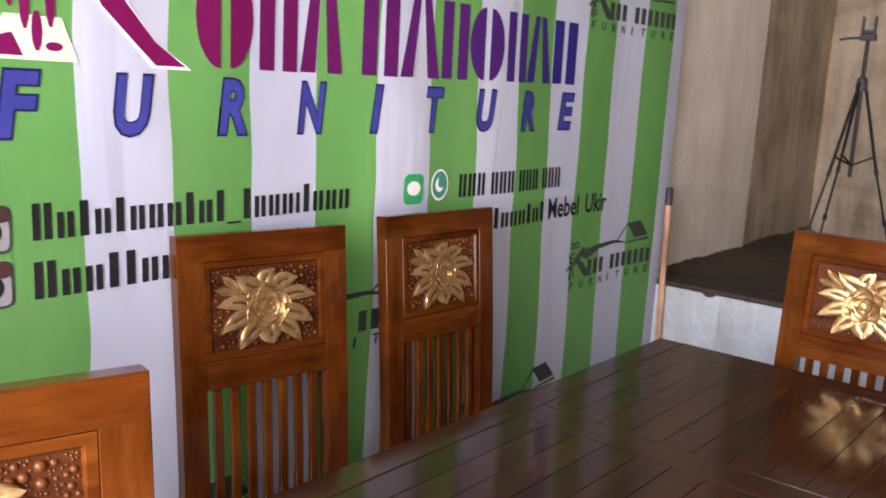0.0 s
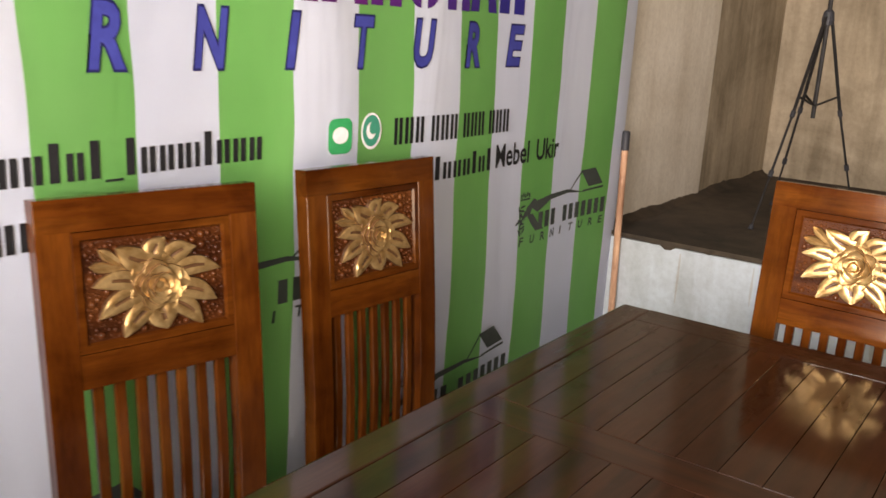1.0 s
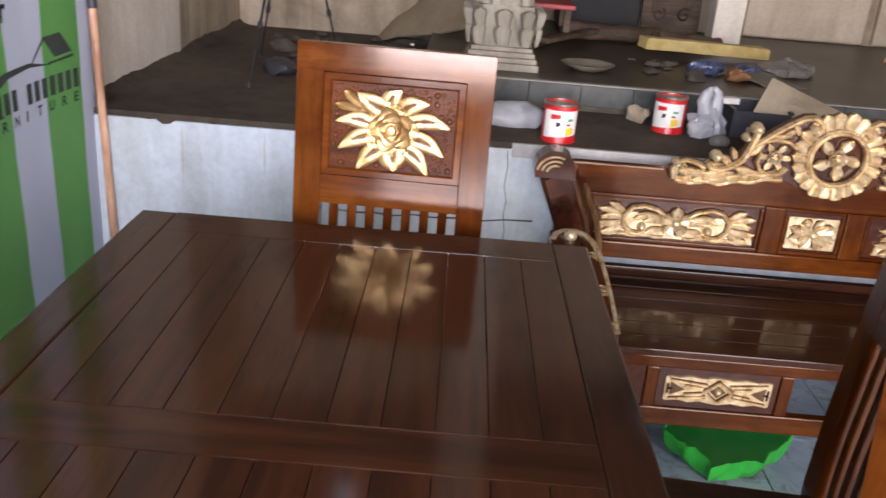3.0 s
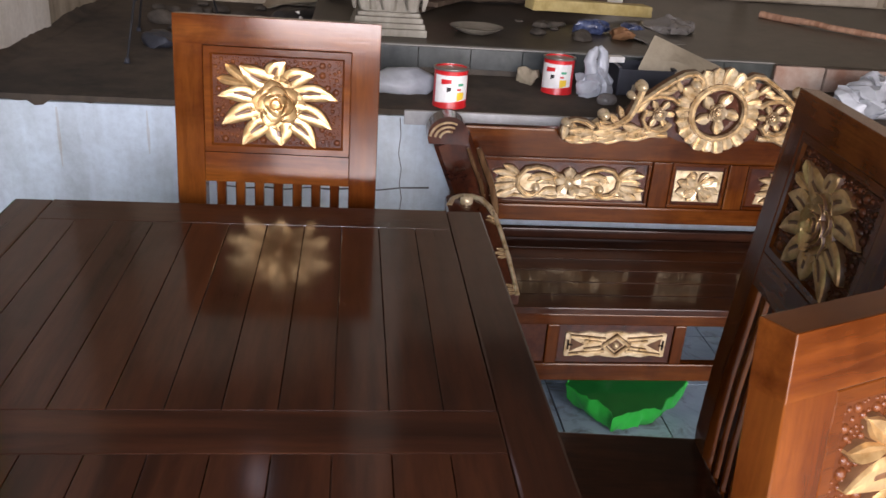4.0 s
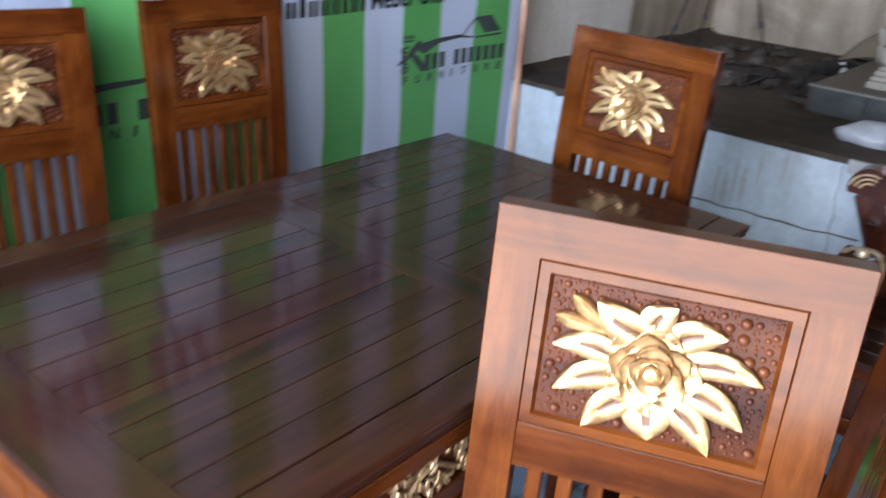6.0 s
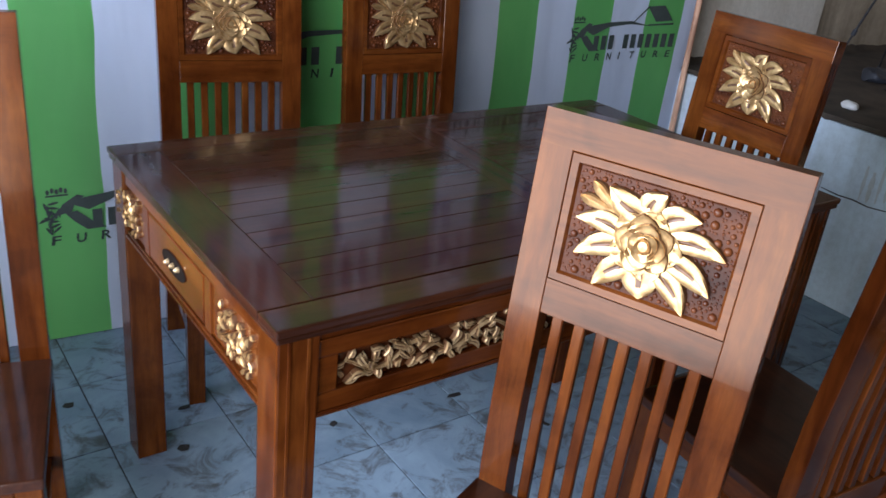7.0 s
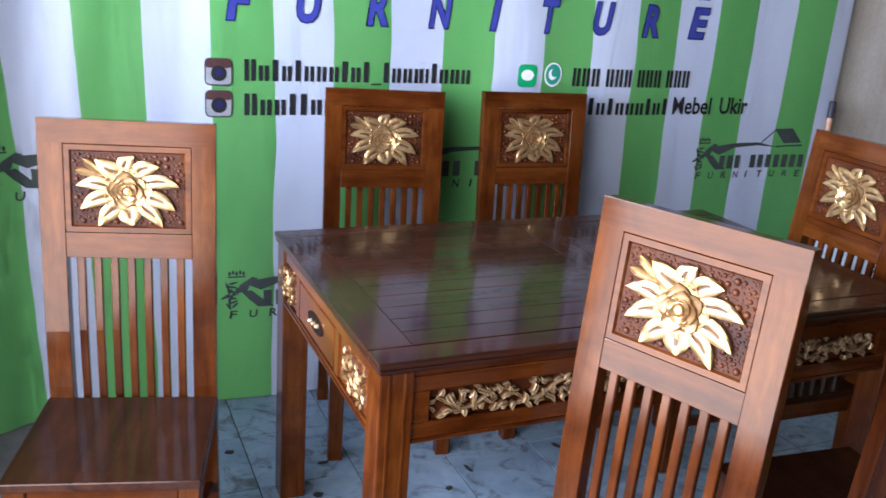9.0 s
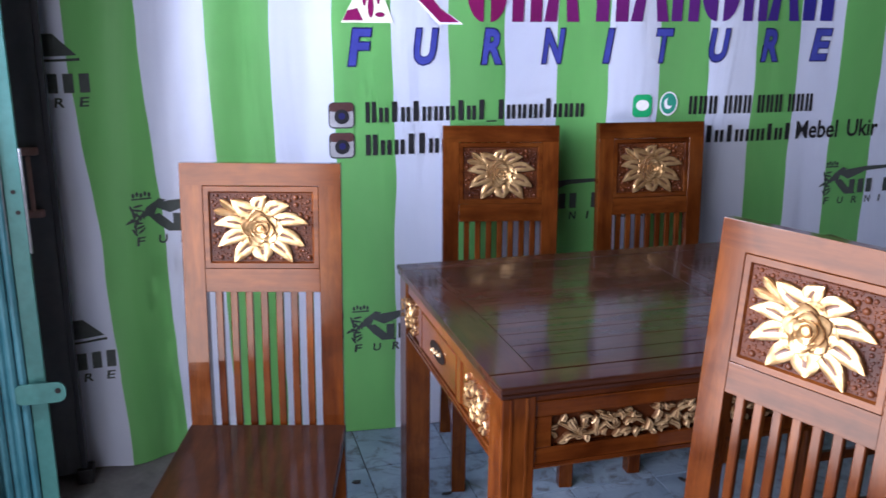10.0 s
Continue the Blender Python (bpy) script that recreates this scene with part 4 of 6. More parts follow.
def build_bench():
    be = thing("carved_bench", pose(0, 0, 0), "carved teak bench with gold crest and gold panels by platform", "bench")
    half = BYN - BYC
    x = BX1
    # back frame
    part("back_top_rail", boxes((x, x + 0.035, BYC - half + 0.06, BYC + half - 0.06, 0.600, 0.692), bevel=0.006), teak_y, be)
    part("back_lower_rail", boxes((x, x + 0.035, BYC - half + 0.06, BYC + half - 0.06, 0.398, 0.452), bevel=0.006), teak_y, be)
    for y in (BYC - 0.742, BYC - 0.122, BYC + 0.122, BYC + 0.742):
        part("back_stile", boxes((x + 0.001, x + 0.034, y - 0.03, y + 0.03, 0.453, 0.599), bevel=0.003), teak_z, be)
    for c, w in ((BYC + 0.432, 0.556), (BYC, 0.18), (BYC - 0.432, 0.556)):
        pn = part("back_panel", boxes((x + 0.012, x + 0.026, c - w / 2, c + w / 2, 0.453, 0.599), bevel=0.002), carved, be)
        part("panel_bead", boxes((x + 0.004, x + 0.011, c - w / 2 + 0.001, c + w / 2 - 0.001, 0.588, 0.5985), (x + 0.004, x + 0.011, c - w / 2 + 0.001, c + w / 2 - 0.001, 0.4535, 0.464),
                                 (x + 0.004, x + 0.011, c - w / 2 + 0.001, c - w / 2 + 0.011, 0.4645, 0.5875), (x + 0.004, x + 0.011, c + w / 2 - 0.011, c + w / 2 - 0.001, 0.4645, 0.5875), bevel=0.002), teak_y, be)
        bm = bmesh.new()
        if w > 0.3:
            scroll_panel(bm, 0, 0.525, 0.50, 0.112)
        else:
            prism(bm, [(-0.074, 0.474), (0.074, 0.474), (0.074, 0.574), (-0.074, 0.574)], -0.004, 0.0)
            for q in range(8):
                a = q * math.pi / 4 + math.pi / 8
                petal(bm, (0.012 * math.cos(a), 0.524 + 0.010 * math.sin(a)), (0.073 * math.cos(a), 0.524 + 0.050 * math.sin(a)), 0.014, 0.040 - 0.010 * (q % 2), 0.013, -0.004, 0.004)
            for q in range(4):
                a = q * math.pi / 2 + math.pi / 4
                petal(bm, (0.006 * math.cos(a), 0.524 + 0.006 * math.sin(a)), (0.058 * math.cos(a), 0.524 + 0.042 * math.sin(a)), 0.016, 0.038, 0.020, -0.004)
            knob(bm, 0, 0.524, 0.014, 0.014, -0.014, 12)
        part("gold_carving", facing_west(bm, x + 0.012, c - (0.022 if c > BYC + 0.1 else 0)), gold_pale, be, "gold leaf scroll carving", True)
    # crest
    arch = [(-0.470, 0.664), (-0.478, 0.692), (-0.440, 0.708), (-0.39, 0.715), (-0.36, 0.738), (-0.30, 0.742), (-0.265, 0.79), (-0.235, 0.815), (-0.19, 0.842), (-0.13, 0.870), (-0.07, 0.876)]
    foot = [(-0.42, 0.652), (-0.34, 0.660), (-0.25, 0.676), (-0.16, 0.690), (-0.10, 0.665), (0.0, 0.640)]
    y0 = -0.014
    cz = 0.770

    def crest_place(bm):
        bmesh.ops.scale(bm, vec=(0.94, 1, 0.90), space=Matrix.Translation((0, 0, -0.764)), verts=bm.verts)
        return facing_west(bm, x - 0.006)

    def crest(name, label, make, *args, **kw):
        bm = bmesh.new()
        make(bm, *args, **kw)
        part(name, crest_place(bm), gold_pale, be, label, True)

    bm = bmesh.new()
    prism(bm, arch + [(-a, b) for a, b in reversed(arch)] + [(-a, b) for a, b in foot] + list(reversed(foot[:-1])), -0.014, 0.014)
    part("crest_board", crest_place(bm), carved, be, "dark wood ground of the crest")
    for q in range(22):
        a = math.tau * q / 22
        r = 0.134 + 0.014 * max(0.0, math.sin(a)) + 0.003 * (q % 2)
        crest("crest_petal", "", petal, (0.078 * math.cos(a), cz + 0.078 * math.sin(a)), (r * math.cos(a), cz + r * math.sin(a)), 0.030, 0.046, 0.022 + 0.007 * (q % 2), y0, 0.003, 10, 0.84)
    ring = [(0.086 * math.cos(math.tau * i / 40), cz + 0.086 * math.sin(math.tau * i / 40)) for i in range(41)]
    crest("crest_ring", "", ribbon, ring, 0.024, 0.024, 0.034, y0)
    bm = bmesh.new()
    prism(bm, oval(0, cz, 0.076, 0.076, 28), y0 - 0.002, y0)
    part("rosette_ground", crest_place(bm), carved, be)
    for q in range(5):
        a = math.tau * q / 5 + 0.9
        crest("rosette_petal", "", petal, (0.010 * math.cos(a), cz + 0.010 * math.sin(a)), (0.072 * math.cos(a + 0.15), cz + 0.072 * math.sin(a + 0.15)), 0.016, 0.046, 0.022, y0, 0.006)
    for bm in rose(None, 0, cz, 0.034, y0 - 0.008, 0.022):
        part("rosette_heart", crest_place(bm), gold_pale, be, "", True)
    SCROLLS = (([(0.080, 0.848), (0.068, 0.862), (0.072, 0.882), (0.095, 0.896), (0.125, 0.892), (0.165, 0.868), (0.200, 0.842), (0.232, 0.815), (0.258, 0.795)], 0.026, 0.020, 0.036),
               ([(0.255, 0.838), (0.262, 0.810), (0.272, 0.775), (0.285, 0.745), (0.312, 0.722), (0.345, 0.708), (0.375, 0.710), (0.388, 0.728)], 0.026, 0.022, 0.036),
               ([(0.262, 0.786), (0.235, 0.806), (0.195, 0.818), (0.155, 0.812), (0.132, 0.795)], 0.016, 0.020, 0.030),
               ([(0.148, 0.730), (0.165, 0.708), (0.195, 0.703), (0.225, 0.714), (0.240, 0.742), (0.232, 0.772)], 0.020, 0.016, 0.030),
               ([(0.390, 0.706), (0.420, 0.722), (0.450, 0.728), (0.476, 0.722)], 0.024, 0.014, 0.028))
    BALLS = ((0.256, 0.846, 0.020), (0.284, 0.815, 0.013), (0.362, 0.748, 0.019), (0.086, 0.858, 0.018), (0.478, 0.716, 0.015))
    LEAVES = ((0.478, 0.660, 0.484, 0.712, 0.034, 0.026), (0.450, 0.660, 0.455, 0.716, 0.036, 0.022), (0.385, 0.688, 0.470, 0.694, 0.040, 0.030), (0.300, 0.690, 0.395, 0.690, 0.040, 0.026),
              (0.310, 0.716, 0.345, 0.752, 0.030, 0.028), (0.322, 0.712, 0.380, 0.726, 0.026, 0.026), (0.300, 0.735, 0.318, 0.778, 0.024, 0.024), (0.236, 0.700, 0.300, 0.716, 0.034, 0.024),
              (0.135, 0.850, 0.172, 0.838, 0.026, 0.026), (0.125, 0.835, 0.150, 0.868, 0.024, 0.026), (0.150, 0.832, 0.205, 0.826, 0.022, 0.026), (0.225, 0.800, 0.262, 0.760, 0.024, 0.022))
    for s in (-1, 1):
        for pts, w0, w1, h in SCROLLS:
            crest("crest_scroll", "", ribbon, [(s * a, b) for a, b in pts], w0, w1, h, y0)
        for a, b, r in BALLS:
            crest("crest_bead", "", knob, s * a, b, r, 0.040, y0, 14)
        for a, b, c, d, wd, h in LEAVES:
            crest("crest_leaf", "", petal, (s * a, b), (s * c, d), wd * 0.6, wd, h, y0)
        for q in range(6):
            a = math.tau * q / 6
            crest("crest_leaf", "", petal, (s * 0.186 + 0.012 * math.cos(a), 0.758 + 0.012 * math.sin(a)), (s * 0.186 + 0.050 * math.cos(a), 0.758 + 0.048 * math.sin(a)), 0.012, 0.026, 0.018, y0)
        crest("crest_rose", "small carved gold rose", rose, s * 0.186, 0.758, 0.026, y0 - 0.004, 0.024)
        # wavy lower edge with broad leaves lying along it
        edge = [(bx, float(np.interp(bx, [0.15, 0.25, 0.34, 0.48], [0.692, 0.674, 0.660, 0.656])) + 0.004 * math.sin(70 * bx)) for bx in [0.150 + 0.0135 * k for k in range(25)]]
        crest("crest_edge", "", ribbon, [(s * a, b) for a, b in edge], 0.024, 0.020, 0.018, y0)
        for k in range(6):
            bx = 0.165 + 0.050 * k
            bz = float(np.interp(bx, [0.15, 0.25, 0.34, 0.48], [0.702, 0.686, 0.670, 0.664]))
            crest("crest_leaf", "", petal, (s * bx, bz + 0.016), (s * (bx + 0.062), bz - 0.004), 0.026, 0.038, 0.024, y0, -s * 0.008, 8, 0.7)
    # seat and front
    n = 6
    for i in range(n):
        a = BX0 - 0.006 + i * (BX1 - BX0 - 0.01) / n
        part("seat_plank", boxes((a, a + (BX1 - BX0 - 0.01) / n - 0.0015, BYC - half + 0.03, BYC + half - 0.03, 0.330, 0.350), bevel=0.003), seat_wood, be)
    part("rear_seat_rail", boxes((x + 0.006, x + 0.034, BYC - half + 0.06, BYC + half - 0.06, 0.29, 0.370), bevel=0.003), seat_wood, be)
    part("front_rail", boxes((BX0, BX0 + 0.03, BYC - half + 0.06, BYC + half - 0.06, 0.296, 0.3295), bevel=0.004), teak_y, be)
    part("front_rail", boxes((BX0, BX0 + 0.03, BYC - half + 0.06, BYC + half - 0.06, 0.125, 0.178), bevel=0.004), teak_y, be)
    for s in (-1, 1):
        for y in (0.181, 0.529, 0.775):
            part("front_stile", boxes((BX0 + 0.001, BX0 + 0.029, BYC + s * y - 0.016, BYC + s * y + 0.016, 0.1785, 0.2955), bevel=0.003), teak_z, be)
        c = BYC + s * 0.355
        part("front_panel", boxes((BX0 + 0.008, BX0 + 0.02, c - 0.157, c + 0.157, 0.1785, 0.2955), bevel=0.002), carved, be)
        part("front_panel", boxes((BX0 + 0.008, BX0 + 0.02, BYC + s * 0.652 - 0.106, BYC + s * 0.652 + 0.106, 0.1785, 0.2955), bevel=0.002), carved, be)
        bm = bmesh.new()
        jag = [(0.138, 0.203), (0.132, 0.200), (0.104, 0.205), (0.072, 0.199), (0.040, 0.204), (0.012, 0.198)]
        jag = jag + [(-u, v) for u, v in reversed(jag)]
        prism(bm, jag + [(u, 0.473 - v) for u, v in reversed(jag)], -0.006, 0)
        for t in (-1, 1):
            for dz, u0, u1 in ((-0.027, 0.030, 0.126), (-0.013, 0.040, 0.086), (0.013, 0.040, 0.086), (0.027, 0.030, 0.126)):
                ribbon(bm, [(t * (u0 + (u1 - u0) * q), 0.2365 + dz * (0.62 + 0.42 * q)) for q in (0, 0.25, 0.5, 0.75, 1)], 0.012, 0.008, 0.009, -0.006)
            ribbon(bm, [(t * 0.036, 0.2365), (0, 0.2365 + 0.030), (-t * 0.036, 0.2365)], 0.011, 0.011, 0.013, -0.006)
            ribbon(bm, [(t * 0.036, 0.2365), (0, 0.2365 - 0.030), (-t * 0.036, 0.2365)], 0.011, 0.011, 0.013, -0.006)
        knob(bm, 0, 0.2365, 0.010, 0.012, -0.006)
        plate = part("gold_carving", facing_west(bm, BX0 + 0.008, c), gold_pale, be, "pale gold geometric carving", True)
        for t in (-1, 1):
            bm = bmesh.new()
            prism(bm, [(t * 0.086, 0.2365), (t * 0.124, 0.2365 - 0.020), (t * 0.124, 0.2365 + 0.020)], -0.0075, -0.0055)
            part("hollow", facing_west(bm, BX0 + 0.008, c), bronze, plate, "brown washed hollow")
            bm = bmesh.new()
            prism(bm, [(t * 0.118, 0.2345), (t * 0.128, 0.2345), (t * 0.128, 0.222), (t * 0.133, 0.222), (t * 0.133, 0.251), (t * 0.128, 0.251), (t * 0.128, 0.2385), (t * 0.118, 0.2385)], -0.0085, -0.0050)
            part("notch", facing_west(bm, BX0 + 0.008, c), groove_mat, plate, "black cut notch")
        bm = bmesh.new()
        prism(bm, [(0.022, 0.2365), (0, 0.2365 - 0.018), (-0.022, 0.2365), (0, 0.2365 + 0.018)], -0.0080, -0.0055)
        part("hollow", facing_west(bm, BX0 + 0.008, c), bronze, plate, "brown washed hollow")
        # end posts, arms and legs
        ye = BYC + s * (half - 0.13)
        bm = bmesh.new()
        sweep(bm, [(x + 0.02, ye - s * 0.02, 0.0), (x + 0.02, ye - s * 0.02, 0.36), (x + 0.01, ye + s * 0.005, 0.5), (x - 0.005, ye + s * 0.045, 0.60), (x - 0.008, ye + s * 0.068, 0.655)], 0.112, 0.066, side=(0, 1, 0), bevel=0.012)
        part("back_post", bm, carved, be)
        yf, zf = ye + s * 0.082, 0.668
        bm = bmesh.new()
        arc = [(0.060 * math.cos(t), zf + 0.060 * math.sin(t)) for t in [math.pi * (-0.12 + 1.24 * i / 18) for i in range(19)]]
        prism(bm, arc, -0.045, 0.035)
        part("scroll_end", facing_west(bm, x, yf), carved, be, "", True)
        for k in range(3):
            bm = bmesh.new()
            r = 0.053 - 0.014 * k
            ribbon(bm, [(-s * r * math.cos(t), zf - 0.006 + r * 0.92 * math.sin(t)) for t in [0.15 + 0.17 * j for j in range(12)]], 0.009, 0.007, 0.006)
            part("gold_line", facing_west(bm, x - 0.045, yf), gold_pale, be, "gold painted arc", True)
        edge = [(BX0, -0.075, 0.378), (BX0 + 0.05, -0.069, 0.408), (BX0 + 0.11, -0.062, 0.440), (BX0 + 0.18, -0.053, 0.470), (BX0 + 0.24, -0.046, 0.490), (BX0 + 0.30, -0.034, 0.502), (BX0 + 0.345, -0.018, 0.507),
                (BX0 + 0.372, 0.008, 0.507), (BX0 + 0.372, 0.042, 0.506), (BX0 + 0.350, 0.068, 0.504), (BX0 + 0.315, 0.080, 0.500)]
        bm = bmesh.new()
        tube(bm, [(a, ye + s * c, b + 0.004) for a, c, b in edge], [0.0062] * 5 + [0.0085] * 6, 10)
        part("gold_edge", bm, gold_pale, be, "gold edging that curls round the arm's end", True)
        bm = bmesh.new()
        rings = [[(a, ye + s * (c - 0.004), b - 0.024), (a, ye + s * (c - 0.004), b), (a, ye + s * (c + 0.05 + 0.03 * math.sin(i)), b + 0.006), (a, ye + s * 0.085, b), (a, ye + s * 0.085, b - 0.024)] for i, (a, c, b) in enumerate(edge[:8])]
        loft(bm, rings)
        part("armrest", bm, carved, be, "", True)
        bm = bmesh.new()
        bmesh.ops.create_uvsphere(bm, u_segments=14, v_segments=10, radius=0.019)
        bmesh.ops.translate(bm, verts=bm.verts, vec=(BX0 + 0.325, ye + s * 0.030, 0.515))
        part("gold_ball", bm, gold_pale, be, "gold ball inside the arm's curl", True)
        for a, c, b in ((BX0 + 0.235, -0.046, 0.487), (BX0 + 0.115, -0.060, 0.442), (BX0 + 0.012, -0.072, 0.386)):
            bm = bmesh.new()
            for q in (-1, 0, 1):
                petal(bm, (0.0, 0.010 * q), (-s * 0.034 * (1 if q == 0 else 0.8), 0.014 * q), 0.007, 0.012, 0.004)
            bmesh.ops.transform(bm, matrix=Matrix.Translation((a, ye + s * c, b + 0.004)) @ Matrix.Rotation(radians(-90), 4, "Z") @ Matrix.Rotation(radians(-62), 4, "X"), verts=bm.verts)
            part("gold_band", bm, aged_gold, be, "gold leaf band across the arm", True)
        # curved strips down the leaning post, coloured pale as reflected light
        for off, wd in ((-0.034, 0.014), (-0.066, 0.022)):
            bm = bmesh.new()
            tube(bm, [(x - 0.022, ye + s * (-0.02 + off), 0.352), (x - 0.030, ye + s * (-0.012 + off), 0.45), (x - 0.038, ye + s * (0.010 + off), 0.53), (x - 0.050, ye + s * (0.042 + off), 0.60), (x - 0.052, ye + s * (0.058 + off), 0.640)], [wd / 2, wd / 2, wd / 2, wd / 2, wd * 0.3], 8)
            part("post_strip", bm, sheen_teak, be, "rounded moulding, coloured pale for the sheen on the post", True)
        part("front_leg", boxes((BX0, BX0 + 0.06, ye - 0.03, ye + 0.03, 0, 0.3295), bevel=0.006), carved, be)
    return be


build_bench()


# ---- things round the room ----
can_red = plain("can_red", (0.50, 0.012, 0.014), (0.60, 0.02, 0.02), 12, 0.35, 0, 0.05)
can_white = plain("can_white", (0.72, 0.70, 0.66), (0.8, 0.79, 0.76), 12, 0.4)
can_yellow = plain("can_yellow", (0.75, 0.5, 0.03), (0.8, 0.58, 0.06), 12, 0.4)
can_green = plain("can_green", (0.05, 0.30, 0.15), (0.09, 0.40, 0.22), 12, 0.4)
tin = plain("tin", (0.42, 0.41, 0.38), (0.55, 0.54, 0.50), 30, 0.35, 0.9)
dark_inside = plain("dark_inside", (0.015, 0.013, 0.012), (0.03, 0.026, 0.022), 10, 0.7)
black_metal = plain("black_metal", (0.012, 0.012, 0.013), (0.03, 0.03, 0.032), 20, 0.42, 0.3)
grey_metal = plain("grey_metal", (0.35, 0.35, 0.36), (0.5, 0.5, 0.5), 20, 0.35, 0.7)
stone_mat = plaster("carved_stone", (0.42, 0.39, 0.32), (0.19, 0.17, 0.13), 0.8)
kraft = plain("kraft_card", (0.30, 0.25, 0.17), (0.40, 0.34, 0.24), 5, 0.8)
grey_card = plain("grey_card", (0.17, 0.155, 0.13), (0.26, 0.24, 0.20), 5, 0.85)
foam_mat = plain("yellow_foam", (0.40, 0.30, 0.10), (0.62, 0.50, 0.22), 9, 0.9, 0, 0.4)
raw_wood = wood("weathered_wood", (0.045, 0.030, 0.020), (0.095, 0.066, 0.044), (0.16, 0.115, 0.078), 1, 0.7, 0.0)
stick_wood = wood("stick_wood", (0.46, 0.25, 0.155), (0.58, 0.34, 0.225), (0.66, 0.41, 0.28), 2, 0.45, 0.2)
red_paint = plain("red_paint", (0.30, 0.02, 0.025), (0.42, 0.05, 0.05), 8, 0.5)
teal_paint = plain("teal_paint", (0.06, 0.22, 0.19), (0.10, 0.30, 0.26), 5, 0.5, 0, 0.15)
teal_light = plain("turquoise_paint", (0.07, 0.26, 0.31), (0.13, 0.36, 0.41), 7, 0.5, 0, 0.15)
black_paint = plain("black_paint", (0.034, 0.036, 0.044), (0.052, 0.054, 0.064), 5, 0.45)
black_paint.node_tree.nodes["Principled BSDF"].inputs["Specular IOR Level"].default_value = 0.25
pink_metal = plain("worn_handle_paint", (0.32, 0.17, 0.15), (0.42, 0.25, 0.22), 14, 0.45)
ceramic = plain("ceramic", (0.17, 0.15, 0.115), (0.30, 0.27, 0.21), 9, 0.35)
rubble_mat = plain("rubble", (0.040, 0.032, 0.024), (0.12, 0.10, 0.075), 9, 0.9, 0, 0.5, 3)
blue_foil = plain("blue_foil", (0.006, 0.012, 0.050), (0.10, 0.13, 0.24), 30, 0.3)
brown_paper = plain("brown_paper", (0.22, 0.10, 0.04), (0.36, 0.19, 0.08), 9, 0.7)


def film_material(name, col, alpha):
    """Thin plastic film that lets some light through."""
    m, nt, b = nodes_of(name)
    n = noise_of(nt, coords(nt), 18, 4)
    nt.links.new(ramp_of(nt, n, [(0.3, tuple(0.75 * c for c in col)), (0.7, col)]), b.inputs["Base Color"])
    b.inputs["Roughness"].default_value = 0.32
    b.inputs["Alpha"].default_value = alpha
    b.inputs["Transmission Weight"].default_value = 0.0
    bump_of(nt, b, n, 0.3, 0.003)
    return m


white_film = film_material("white_film", (0.62, 0.65, 0.70), 0.72)
clear_film = film_material("clear_film", (0.26, 0.24, 0.22), 0.6)
green_film = film_material("green_film", (0.028, 0.44, 0.050), 0.74)


# darker copy of the green film, with the bag's inner shade in its colour
shade_film = film_material("shaded_green_film", (0.010, 0.120, 0.022), 0.80)


def crumple(bm, seed, size, freq, skip=0.0):
    """Push the vertices about with noise, to wrinkle a sheet or a bag."""
    for v in bm.verts:
        n = noise.noise_vector(v.co * freq + Vector((seed, seed * 2.0, 0)))
        f = noise.noise_vector(v.co * freq * 2.7 + Vector((seed, 0, seed)))
        v.co += (n + 0.5 * f) * size
        v.co.z = max(v.co.z, skip)


def blob(w, d, h, seed, rough=0.25, freq=9.0, cuts=3):
    """A lump on its base: an icosphere, flattened under and broken up."""
    bm = bmesh.new()
    bmesh.ops.create_icosphere(bm, subdivisions=cuts, radius=1.0)
    for v in bm.verts:
        v.co = Vector((v.co.x * w / 2, v.co.y * d / 2, (max(v.co.z, -0.55) + 0.55) / 1.55 * h))
    crumple(bm, seed, rough * min(w, d, h), freq, 0.0)
    return bm


